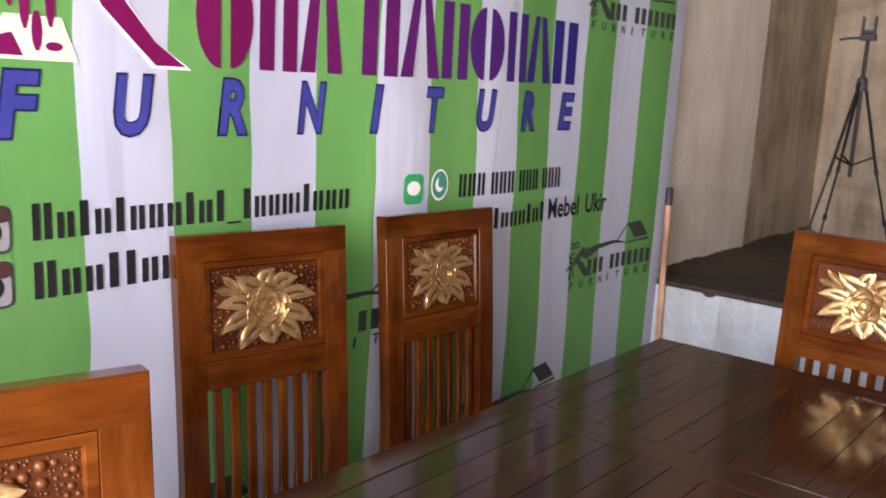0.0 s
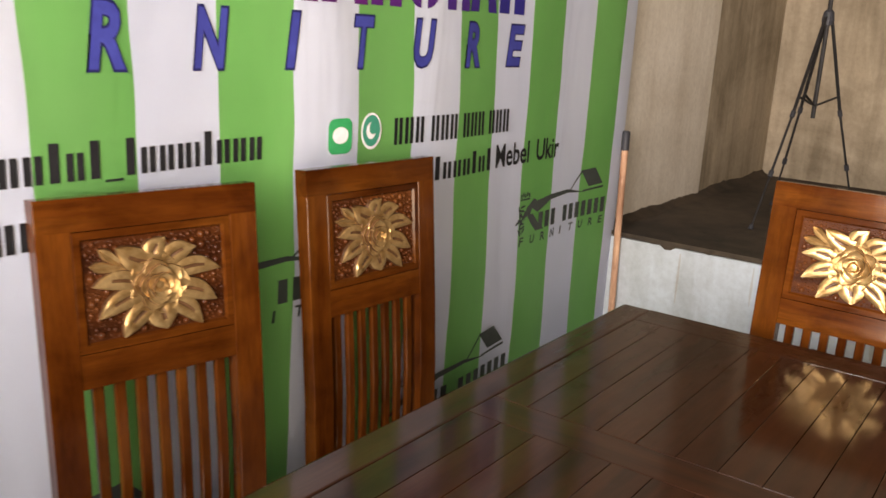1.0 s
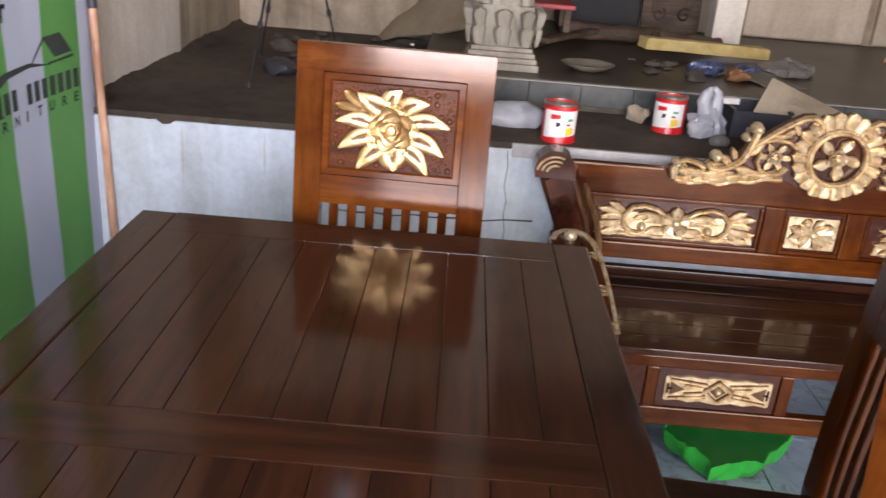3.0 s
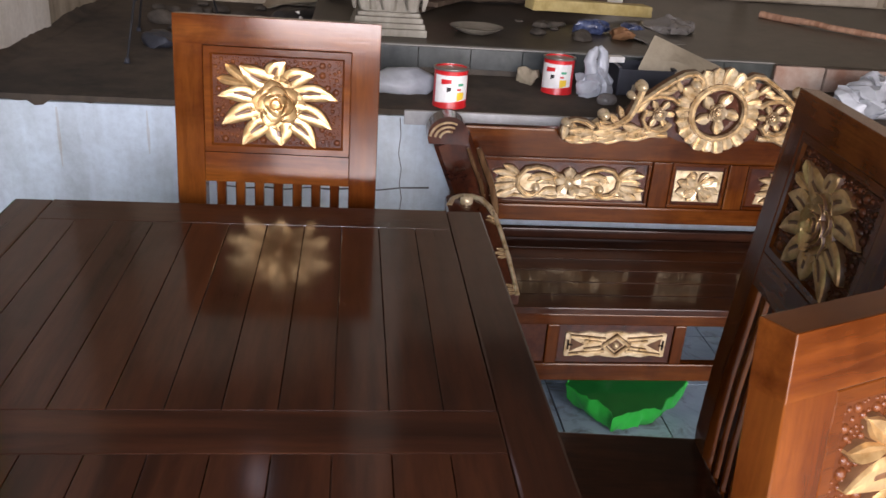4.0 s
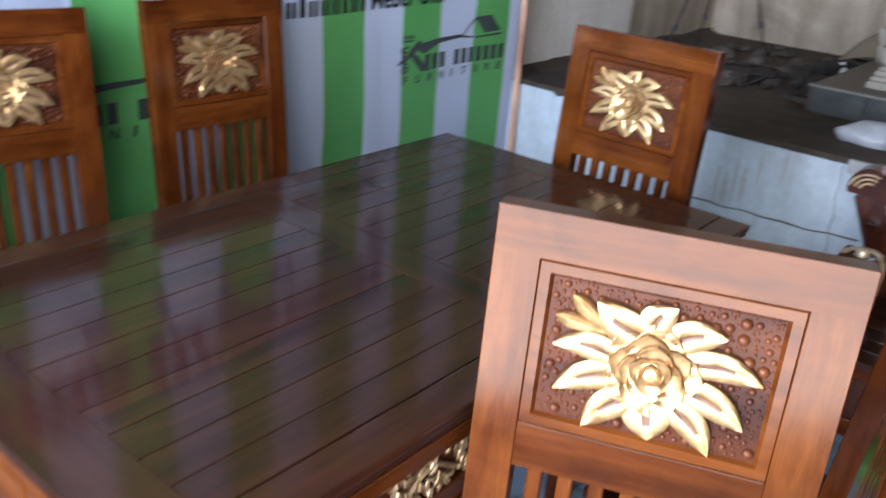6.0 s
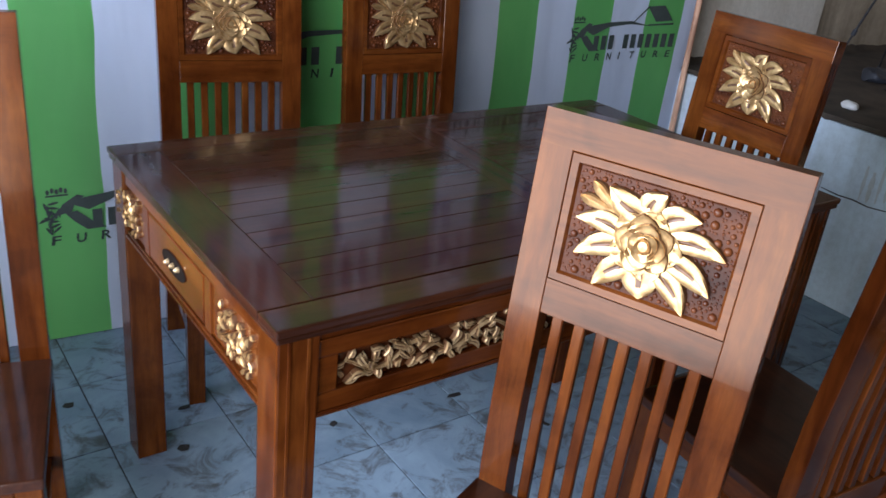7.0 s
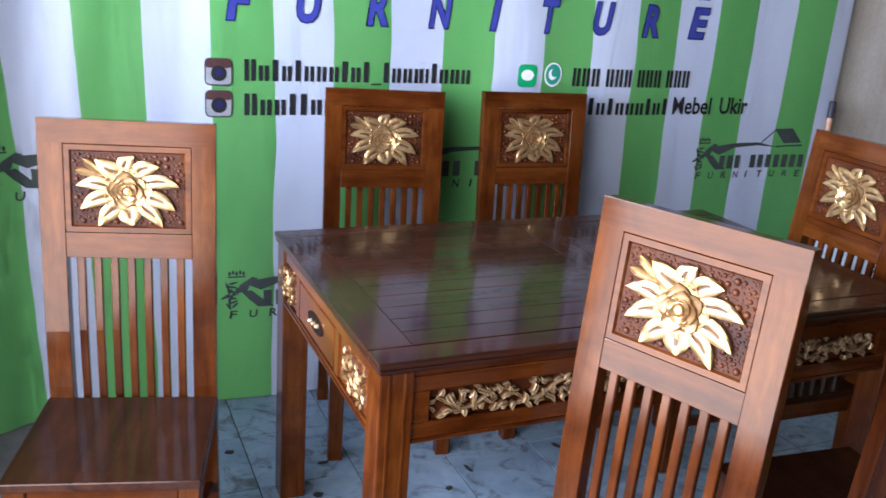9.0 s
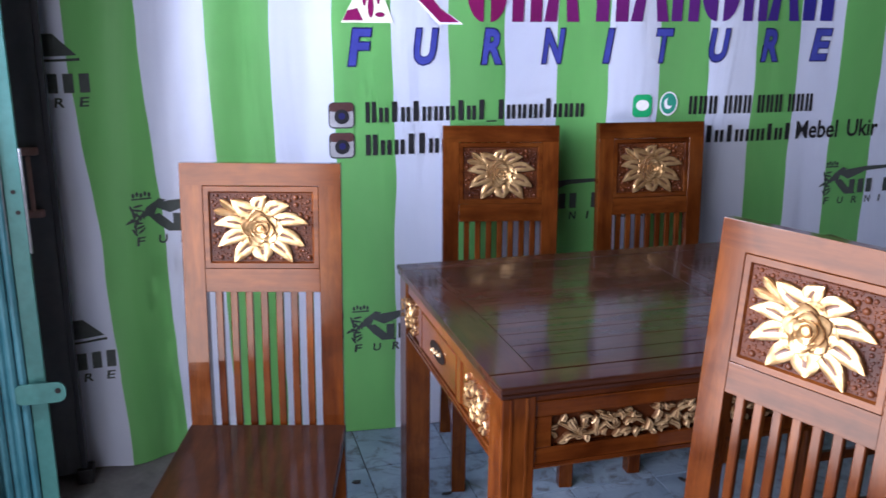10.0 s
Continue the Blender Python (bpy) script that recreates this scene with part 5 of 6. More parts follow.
def build_can(x, y, rz, label):
    can = thing("paint_can", pose(x, y, PZ, 0, 0, rz), label, "can", "paint cans")
    r, h = 0.054, 0.122
    bm = bmesh.new()
    lathe(bm, [(0.02, 0), (r, 0), (r, 0.004), (r - 0.001, 0.006), (r - 0.001, h - 0.006), (r + 0.001, h - 0.004), (r + 0.001, h), (r - 0.006, h), (r - 0.006, h - 0.012), (0.02, h - 0.012)], 32)
    part("body", bm, can_red, can, "", True)
    bm = bmesh.new()
    lathe(bm, [(r + 0.0012, h - 0.005), (r + 0.0025, h - 0.003), (r + 0.0025, h + 0.001), (r - 0.005, h + 0.001), (r - 0.005, h - 0.004)], 32)
    part("rim", bm, tin, can, "bright tin rim", True)
    bm = bmesh.new()
    lathe(bm, [(0.002, h - 0.011), (r - 0.0065, h - 0.011), (r - 0.0065, h - 0.010), (0.002, h - 0.010)], 24)
    part("inside", bm, dark_inside, can, "dark dried paint inside")

    def wrap(name, a0, a1, z0, z1, mat, lift, slope=0.0):
        bm = bmesh.new()
        n = 12
        lo = [bm.verts.new(((r + lift) * math.cos(a0 + (a1 - a0) * i / n), (r + lift) * math.sin(a0 + (a1 - a0) * i / n), z0 + slope * i / n)) for i in range(n + 1)]
        hi = [bm.verts.new(((r + lift) * math.cos(a0 + (a1 - a0) * i / n), (r + lift) * math.sin(a0 + (a1 - a0) * i / n), z1)) for i in range(n + 1)]
        for i in range(n):
            bm.faces.new((lo[i], lo[i + 1], hi[i + 1], hi[i]))
        part(name, bm, mat, can)
    wrap("label", 1.9, 4.1, 0.016, 0.104, can_white, 0.0006, 0.012)
    wrap("label_mark", 2.35, 2.95, 0.076, 0.092, can_red, 0.0012, 0.004)
    wrap("label_mark", 2.70, 2.95, 0.052, 0.068, dark_inside, 0.0012, 0.006)
    wrap("label_mark", 3.30, 3.75, 0.024, 0.052, can_yellow, 0.0012, 0.008)
    wrap("label_mark", 3.35, 3.70, 0.072, 0.080, can_green, 0.0012)
    wrap("label_mark", 3.30, 3.55, 0.058, 0.064, can_red, 0.0012)
    return can


build_can(3.270, -1.476, 8, "open red and white paint can on the platform edge")
build_can(3.525, -1.878, -14, "open red and white paint can further back on platform")


def loose(name, bm, mat, m, label, category, smooth=True):
    ob = part(name, bm, mat, None, "", smooth)
    ob.matrix_basis = m
    return tagged(ob, label, category)


loose("plastic_bag", blob(0.14, 0.25, 0.07, 3, 0.22, 11, 4), white_film, pose(3.44, -1.335, PZ, 0, 0, 12), "crumpled white plastic bag lying on the platform", "bag")
# upright tied bag with two ears
bag = loose("plastic_bag", blob(0.10, 0.11, 0.10, 8, 0.30, 20, 4), white_film, pose(3.50, -2.005, PZ, 0, 0, 20), "grey-white plastic bag standing knotted beside the can", "bag")
for s in (-1, 1):
    bm = bmesh.new()
    tube(bm, [(0.0, 0.018 * s, 0.078), (0.005, 0.026 * s, 0.12), (0.0, 0.020 * s, 0.15), (0.004, 0.008 * s, 0.165)], [0.026, 0.020, 0.016, 0.006], 14)
    bmesh.ops.subdivide_edges(bm, edges=bm.edges[:], cuts=2, use_grid_fill=True)
    crumple(bm, 5 + s, 0.006, 30)
    part("handle", bm, white_film, bag, "gathered plastic handle", True)
loose("crumpled_paper", blob(0.07, 0.07, 0.06, 2, 0.4, 20), kraft, pose(3.64, -1.80, PZ), "small crumpled beige paper on the platform", "paper")
loose("plastic_bag", blob(0.26, 0.30, 0.11, 12, 0.5, 13, 4), white_film, pose(3.42, -3.02, PZ, 0, 0, 30), "crumpled white plastic bag behind the bench", "bag")
# dark crate with open top
cr = thing("dark_crate", pose(3.60, -2.19, PZ), "black plastic crate standing against the step", "crate")
part("body", boxes((-0.09, 0.09, -0.10, -0.094, 0, 0.092), (-0.09, 0.09, 0.094, 0.10, 0, 0.092), (-0.09, -0.084, -0.0935, 0.0935, 0, 0.092), (0.084, 0.09, -0.0935, 0.0935, 0, 0.092), (-0.0835, 0.0835, -0.0935, 0.0935, 0, 0.005), bevel=0.002), black_paint, cr)
for sy in (-1, 1):
    part("rim", boxes((-0.095, 0.095, sy * 0.0978 - 0.007, sy * 0.0978 + 0.007, 0.0925, 0.10), bevel=0.002), black_paint, cr)
wb = thing("small_box", pose(3.60, -2.095, PZ + 0.1, 0, 0, 8), "small white carton on the dark crate", "box")
part("body", boxes((-0.02, 0.02, -0.03, 0.03, 0, 0.02), bevel=0.002), can_white, wb)
# kraft card bent to a cone
bm = bmesh.new()
loft(bm, [[(0.0, 0.19 - 0.19 * f + 0.0, 0.002), (0.02 + 0.05 * f, 0.17 - 0.30 * f, 0.10 * (1 - abs(2 * f - 0.5) * 0.5)), (0.09 + 0.04 * f, 0.12 - 0.32 * f, 0.15 - 0.13 * f), (0.095 + 0.04 * f, 0.12 - 0.32 * f, 0.147 - 0.13 * f), (0.025 + 0.05 * f, 0.168 - 0.30 * f, 0.095 * (1 - abs(2 * f - 0.5) * 0.5)), (0.005, 0.188 - 0.19 * f, 0.0)] for f in [i / 6 for i in range(7)]])
bmesh.ops.scale(bm, vec=(1.25, 1.4, 1.32), verts=bm.verts)
loose("card_sheet", bm, kraft, pose(3.50, -2.40, PZ), "bent brown cardboard sheet leaning on the step", "cardboard")
loose("glass_cup", blob(0.06, 0.07, 0.035, 5, 0.1, 10), clear_film, pose(3.38, -2.02, PZ), "small clear plastic cup lying on the platform", "cup")

# dark glazed tiles on the step front, one by one
for i in range(9):
    y1 = -1.02 - i * 0.192
    b = part("step_tile", boxes((SX, SX + 0.0135, y1 - 0.190, y1, PZ + 0.022 if i > 1 else PZ + 0.001, SZ - 0.002), bevel=0.0015), step_tile, bpy.data.objects["step_upper"])
rnd = random.Random(21)
for i in range(9):
    y1 = -2.76 - i * 0.205
    part("brick", boxes((SX - 0.004, SX + 0.0135, y1 - 0.197, y1, PZ + 0.001, SZ - 0.004 - 0.006 * rnd.random()), bevel=0.004), brick_mat, bpy.data.objects["step_upper"])
bm = boxes((SX - 0.004, SX + 0.03, -2.75, -1.0, SZ, SZ + 0.006), bevel=0.002)
part("step_edge", bm, plaster("cement_edge", (0.30, 0.29, 0.26), (0.18, 0.17, 0.15)), bpy.data.objects["step_upper"])
# cracks and patches on the white platform front
crack_mat = plain("crack", (0.05, 0.045, 0.04), (0.09, 0.08, 0.07), 20, 0.95)
for pts in ([(-0.78, 0.425), (-0.85, 0.420), (-0.91, 0.424), (-0.97, 0.419), (-1.04, 0.428), (-1.10, 0.424), (-1.18, 0.429), (-1.26, 0.426), (-1.33, 0.436), (-1.42, 0.439)], [(-1.318, 0.665), (-1.323, 0.61), (-1.318, 0.55), (-1.329, 0.50), (-1.325, 0.45), (-1.334, 0.40), (-1.330, 0.36)]):
    bm = bmesh.new()
    tube(bm, [(PX - 0.0005, y, z) for y, z in pts], [0.0016 + 0.0016 * abs(math.sin(2.3 * i)) for i in range(len(pts))] if pts[0][1] < 0.5 else 0.0014, 5)
    part("crack", bm, crack_mat, bpy.data.objects["platform"])
bm = boxes((PX - 0.004, PX + 0.012, SOUTH, -1.33, PZ - 0.045, PZ - 0.001), bevel=0.003)
part("platform_edge", bm, plaster("pale_cement_edge", (0.46, 0.46, 0.45), (0.32, 0.31, 0.29)), bpy.data.objects["platform"])
rnd = random.Random(4)
bm = bmesh.new()
pts = [(PX - 0.003 + rnd.uniform(-0.003, 0.002), -1.33 + 1.36 * i / 60, PZ - 0.010 - abs(rnd.gauss(0, 0.004)) - (0.018 if i in (47, 48) else 0)) for i in range(61)]
loft(bm, [[(p[0], p[1], p[2]), (p[0] + 0.018, p[1], p[2]), (p[0] + 0.018, p[1], PZ + 0.001), (p[0] + 0.004, p[1], PZ + 0.001)] for p in pts])
part("broken_edge", bm, dusty_floor, bpy.data.objects["platform"])
# rusty drips that ran down from the edge
drip_mat = plaster("rusty_drip", (0.54, 0.57, 0.58), (0.37, 0.36, 0.33), 0.7)
rnd = random.Random(17)
for y, z0, z1, w in ((-0.929, 0.560, 0.430, 0.006), (-0.958, 0.545, 0.432, 0.009), (-0.990, 0.600, 0.440, 0.006), (-1.020, 0.575, 0.455, 0.010), (-1.065, 0.640, 0.520, 0.005), (-0.30, 0.655, 0.470, 0.005), (-0.56, 0.655, 0.520, 0.004), (-1.145, 0.668, 0.560, 0.006)):
    bm = bmesh.new()
    prof = [(y + w * (0.25 + 0.75 * math.sin(math.pi * (0.1 + 0.85 * i / 9))) * rnd.uniform(0.7, 1.2), z0 + (z1 - z0) * i / 9) for i in range(10)]
    ring = [(y - (a - y) * rnd.uniform(0.7, 1.1), b) for a, b in reversed(prof)]
    loft(bm, [[(x, a, b) for a, b in prof + ring] for x in (PX - 0.0012, PX + 0.001)])
    part("drip_stain", bm, drip_mat, bpy.data.objects["platform"])
# rough mortar fillet where the wall meets the platform
bm = bmesh.new()
rnd = random.Random(14)
rows = []
for i in range(50):
    x = PX + 0.05 + i * (EAST - PX - 0.05) / 49
    a = 0.05 + 0.03 * noise.noise((x * 4, 0, 0)) + rnd.uniform(-0.006, 0.006)
    b = 0.03 + 0.02 * noise.noise((x * 3, 5, 0)) + rnd.uniform(-0.005, 0.005)
    rows.append([(x, 0.029, PZ + b), (x, 0.029 - a * 0.3, PZ + b * 0.4), (x, 0.029 - a, PZ + 0.001), (x, 0.029, PZ + 0.001)])
loft(bm, rows)
tagged(part("mortar_fillet", bm, dusty_floor, None, "", True), "rough dark mortar along the wall foot", "mortar", "", "structure")

# column
col = thing("stone_column", pose(4.03, -1.30, SZ), "white carved stone column with stepped square plinth", "column")
part("plinth", boxes((-0.145, 0.145, -0.145, 0.145, 0, 0.028), bevel=0.006), stone_mat, col)
for k, (r, z) in enumerate(((0.136, 0.0285), (0.128, 0.0485), (0.118, 0.0685))):
    part("plinth_step", boxes((-r, r, -r, r, z, z + 0.0195 if k < 2 else 0.085), bevel=0.005), stone_mat, col)
bm = bmesh.new()
rings = []
for k in range(9):
    z = 0.0855 + 0.15 * k / 8
    f = k / 8
    ring = []
    for i in range(48):
        a = 2 * math.pi * i / 48
        c, s = math.cos(a), math.sin(a)
        sq = 1 / max(abs(c), abs(s)) ** 0.75
        r = 0.108 + 0.012 * math.sin(math.pi * f) + 0.010 * math.sin(8 * a) * math.sin(math.pi * f) + 0.006 * math.sin(16 * a + 6 * f)
        ring.append((r * sq * c, r * sq * s, z))
    rings.append(ring)
loft(bm, rings)
carved_base = part("carved_base", bm, stone_mat, col, "carved leaf base", True)
for side in range(4):
    for x, w in ((-0.088, 0.060), (0.0, 0.074), (0.088, 0.060)):
        for z0, z1, y, h in ((0.094, 0.166, -0.124, 0.022), (0.158, 0.226, -0.122, 0.034)):
            bm = bmesh.new()
            petal(bm, (x, z0), (x * 1.06, z1), w * 0.7, w, h, y, 0.004, 8, 0.75)
            bmesh.ops.transform(bm, matrix=Matrix.Rotation(radians(90 * side), 4, "Z"), verts=bm.verts)
            part("leaf", bm, stone_mat, carved_base, "", True)
bm = bmesh.new()
rings = []
for z in (0.236, 0.26, 0.9, 1.6, CEIL - SZ):
    rings.append([((0.108 + 0.006 * math.cos(14 * a)) * math.cos(a), (0.108 + 0.006 * math.cos(14 * a)) * math.sin(a), z) for a in [2 * math.pi * i / 84 for i in range(84)]])
loft(bm, rings)
part("shaft", bm, stone_mat, col, "fluted shaft", True)
# plain post and pale wall panels behind
po = thing("white_post", pose(5.22, -2.50, SZ), "white plastered square post behind the debris", "post")
part("shaft", boxes((-0.07, 0.07, -0.075, 0.075, 0, CEIL - SZ), bevel=0.006), coat_mat, po)
for y0, y1 in ((-3.42, -2.74), (-4.3, -3.48), (-5.2, -4.36)):
    part("wall_panel", boxes((5.66, 5.699, y0, y1, SZ + 0.01, 2.3), bevel=0.006), pale_panel, bpy.data.objects["wall_east"])
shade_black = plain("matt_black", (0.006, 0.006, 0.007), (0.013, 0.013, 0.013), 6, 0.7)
bx = thing("black_cabinet", pose(5.46, -1.86, SZ), "low black cabinet in the shade at the back", "cabinet")
part("body", boxes((-0.16, 0.16, -0.21, 0.21, 0.02, 0.75), bevel=0.006), shade_black, bx)
part("door", boxes((-0.172, -0.161, -0.20, 0.20, 0.04, 0.73), bevel=0.003), shade_black, bx)
for sx in (-0.12, 0.12):
    for sy in (-0.17, 0.17):
        part("foot", boxes((sx - 0.02, sx + 0.02, sy - 0.02, sy + 0.02, 0, 0.0195)), shade_black, bx)
pn = thing("carved_door_panel", pose(5.50, -2.28, SZ, 0, 8, 0), "weathered carved wooden door panel leaning at the back", "panel")
part("board", boxes((-0.015, 0.015, -0.16, 0.16, 0, 1.1), bevel=0.004), raw_wood, pn)
part("raised_field", boxes((-0.024, -0.0155, -0.11, 0.11, 0.10, 1.0), bevel=0.006), raw_wood, pn)
for s in (-1, 1):
    bm = bmesh.new()
    ribbon(bm, spiral(s * 0.07, 0.10, 0.04, 0.008, 1.0, 1.2 * s), 0.012, 0.006, 0.008)
    bmesh.ops.transform(bm, matrix=Matrix.Translation((-0.025, 0, 0)) @ Matrix.Rotation(radians(-90), 4, "Z"), verts=bm.verts)
    part("carved_scroll", bm, raw_wood, pn, "", True)
# debris on the upper step
bm = bmesh.new()
lathe(bm, [(0.03, 0.0), (0.05, 0.0), (0.07, 0.008), (0.105, 0.026), (0.108, 0.029), (0.102, 0.029), (0.066, 0.013), (0.03, 0.009)], 32)
loose("ceramic_plate", bm, ceramic, pose(4.06, -1.655, SZ), "dusty cream ceramic plate on the upper step", "plate")
bm = boxes((-0.045, 0.045, -0.32, 0.32, 0, 0.052), bevel=0.008)
bmesh.ops.subdivide_edges(bm, edges=bm.edges[:], cuts=3, use_grid_fill=True)
crumple(bm, 4, 0.004, 12)
loose("foam_block", bm, foam_mat, pose(4.56, -2.24, SZ + 0.035, 3, 0, 18), "long yellow foam strip lying on debris", "foam", False)
loose("crumpled_packet", blob(0.12, 0.17, 0.06, 6, 0.4, 18, 4), blue_foil, pose(4.22, -2.16, SZ, 0, 0, 20), "crumpled dark blue foil packet", "packet")
loose("crumpled_packet", blob(0.11, 0.10, 0.055, 7, 0.45, 18, 3), brown_paper, pose(4.10, -2.26, SZ), "crumpled brown paper packet", "packet")
loose("crumpled_packet", blob(0.09, 0.09, 0.05, 9, 0.4, 18, 3), blue_foil, pose(4.28, -2.36, SZ), "small crumpled blue packet", "packet")
bm = boxes((-0.16, 0.16, -0.10, 0.10, 0, 0.006), bevel=0.001)
bmesh.ops.subdivide_edges(bm, edges=bm.edges[:], cuts=4, use_grid_fill=True)
crumple(bm, 15, 0.012, 7)
loose("card_sheet", bm, grey_card, pose(4.16, -2.38, SZ + 0.006, 0, -4, 25), "dusty grey cardboard sheet on the step", "cardboard")
loose("plastic_bag", blob(0.24, 0.26, 0.05, 17, 0.5, 16, 4), clear_film, pose(4.38, -2.55, SZ), "dusty clear plastic wrap on the step", "plastic")
rnd = random.Random(33)
for k in range(9):
    w = rnd.uniform(0.04, 0.10)
    loose("stone_lump", blob(w, w * rnd.uniform(0.6, 1), w * rnd.uniform(0.22, 0.34), 40 + k, 0.55, 16, 3), rubble_mat,
          pose(rnd.uniform(3.98, 4.5), rnd.uniform(-2.1, -1.82), SZ, 0, 0, rnd.uniform(0, 360)), "grey broken cement lump on the step", "rubble")["group"] = "cement lumps"


def log(name, p, q, r0, r1, mat, label, category, seed):
    bm = bmesh.new()
    p, q = Vector(p), Vector(q)
    n = 9
    pts = [p.lerp(q, i / n) + noise.noise_vector(Vector((i * 0.6, seed, 0))) * r0 * 0.5 for i in range(n + 1)]
    tube(bm, pts, [r0 + (r1 - r0) * i / n + r0 * 0.25 * noise.noise(Vector((i * 0.9, seed, 3))) for i in range(n + 1)], 10)
    return tagged(part(name, bm, mat, None, "", True), label, category)


log("log", (4.92, -1.62, SZ + 0.05), (4.98, -2.10, SZ + 0.045), 0.045, 0.035, raw_wood, "pale weathered log at the back of the step", "log", 2)
log("log", (4.86, -2.08, SZ + 0.04), (4.95, -2.42, SZ + 0.035), 0.04, 0.03, raw_wood, "brown weathered branch on the step", "log", 5)
log("stick", (5.0, -3.27, SZ + 0.02), (4.36, -3.62, SZ + 0.02), 0.018, 0.013, stick_wood, "reddish brown stick lying on the step", "stick", 7)
for k, (p, q) in enumerate((((4.50, -1.44), (5.05, -1.66)), ((4.60, -1.40), (5.10, -1.52)), ((4.4, -1.50), (4.9, -1.78)))):
    p, q = Vector((*p, SZ + 0.012 + 0.022 * k)), Vector((*q, SZ + 0.012 + 0.022 * k))
    bm = bmesh.new()
    sweep(bm, [p, q], 0.06, 0.02, side=(0, 1, 0))
    tagged(part("board", bm, raw_wood), "weathered wooden board lying on the step", "board", "loose boards")
# red stool behind the column
st = thing("red_stool", pose(4.78, -1.52, SZ + 0.066), "low stool with a dusty red top", "stool")
part("top", boxes((-0.14, 0.14, -0.13, 0.13, 0.10, 0.122), bevel=0.006), red_paint, st)
for sx in (-1, 1):
    for sy in (-1, 1):
        part("leg", boxes((sx * 0.11 - 0.015, sx * 0.11 + 0.015, sy * 0.10 - 0.015, sy * 0.10 + 0.015, 0, 0.0995), bevel=0.002), raw_wood, st)

# pile by the corner: sheets leaning on lumps
rnd = random.Random(8)
for k in range(26):
    w = rnd.uniform(0.05, 0.14)
    x, y = rnd.uniform(4.35, 5.05), rnd.uniform(-1.0, -0.25)
    loose("stone_lump", blob(w, w * rnd.uniform(0.6, 1), w * rnd.uniform(0.25, 0.45), 60 + k, 0.3, 10, 3), rubble_mat, pose(x, y, PZ, 0, 0, rnd.uniform(0, 360)), "dusty broken masonry lump by the wall", "rubble")["group"] = "masonry lumps"
bm = boxes((-0.48, 0.48, -0.006, 0.006, 0, 0.42), bevel=0.002)
bmesh.ops.subdivide_edges(bm, edges=bm.edges[:], cuts=3, use_grid_fill=True)
crumple(bm, 3, 0.05, 3)
loose("board_sheet", bm, kraft, pose(4.78, -0.98, PZ + 0.10, 48, 16, 40), "dusty grey sheet leaning on the rubble", "sheet")
log("log", (4.30, -0.86, PZ + 0.06), (4.72, -1.12, PZ + 0.05), 0.04, 0.03, dark_inside, "dark charred beam among the rubble", "log", 11)
loose("stone_lump", blob(0.05, 0.07, 0.03, 90, 0.3, 14), can_white, pose(3.36, -0.70, PZ), "white stone chip on the platform edge", "stone")
# dark rubbish heaped between the rubble and the column
char_mat = plain("sooty_rubbish", (0.010, 0.009, 0.008), (0.050, 0.040, 0.030), 12, 0.8, 0, 0.5, 3)
rnd = random.Random(71)
for k in range(30):
    w = rnd.uniform(0.05, 0.16)
    x, y = rnd.uniform(3.78, 4.75), rnd.uniform(-0.97, -0.52)
    if k % 2:
        bm = boxes((-w / 2, w / 2, -w * 0.32, w * 0.32, 0, w * rnd.uniform(0.06, 0.2)), bevel=0.002)
        bmesh.ops.subdivide_edges(bm, edges=bm.edges[:], cuts=2, use_grid_fill=True)
        crumple(bm, 200 + k, 0.10 * w, 16)
        m = pose(x, y, PZ + 0.012 + 0.03 * rnd.random(), rnd.uniform(-22, 22), rnd.uniform(-22, 22), rnd.uniform(0, 360))
    else:
        bm = blob(w, w * rnd.uniform(0.4, 1), w * rnd.uniform(0.18, 0.42), 130 + k, 0.75, 18, 3)
        m = pose(x, y, PZ, 0, 0, rnd.uniform(0, 360))
    loose("rubbish_lump", bm, rubble_mat if k % 5 == 0 else char_mat, m, "sooty broken rubbish on the platform", "rubbish", k % 2 == 0)["group"] = "sooty rubbish"
for k in range(7):
    a, ln = rnd.uniform(0, math.pi), rnd.uniform(0.10, 0.24)
    x, y = rnd.uniform(3.8, 4.5), rnd.uniform(-0.92, -0.45)
    log("stick", (x, y, PZ + 0.012), (x + ln * math.cos(a), y + ln * math.sin(a) * 0.6, PZ + 0.012 + 0.03 * (k % 2)), 0.009, 0.006, raw_wood if k % 2 else char_mat, "short dark stick among the rubbish", "stick", 40 + k)["group"] = "short sticks"
bm = bmesh.new()
lathe(bm, [(0.004, 0.0), (0.028, 0.0), (0.030, 0.004), (0.030, 0.060), (0.026, 0.072), (0.013, 0.082), (0.013, 0.098), (0.004, 0.098)], 20)
loose("plastic_bottle", bm, can_white, pose(4.371, -0.927, PZ), "small white plastic bottle standing among rubbish", "bottle")
bm = boxes((-0.10, 0.10, -0.07, 0.07, 0, 0.004), bevel=0.001)
bmesh.ops.subdivide_edges(bm, edges=bm.edges[:], cuts=4, use_grid_fill=True)
crumple(bm, 29, 0.014, 11)
loose("plastic_sheet", bm, clear_film, pose(4.12, -1.0, PZ + 0.012, 0, 0, 15), "crumpled grey plastic sheet on the platform", "plastic")
# black tool bag at the tripod's foot
loose("tool_roll", blob(0.20, 0.13, 0.06, 31, 0.35, 12, 3), black_paint, pose(4.0, -0.44, PZ, 0, 0, 30), "black cloth roll at the tripod foot", "roll")

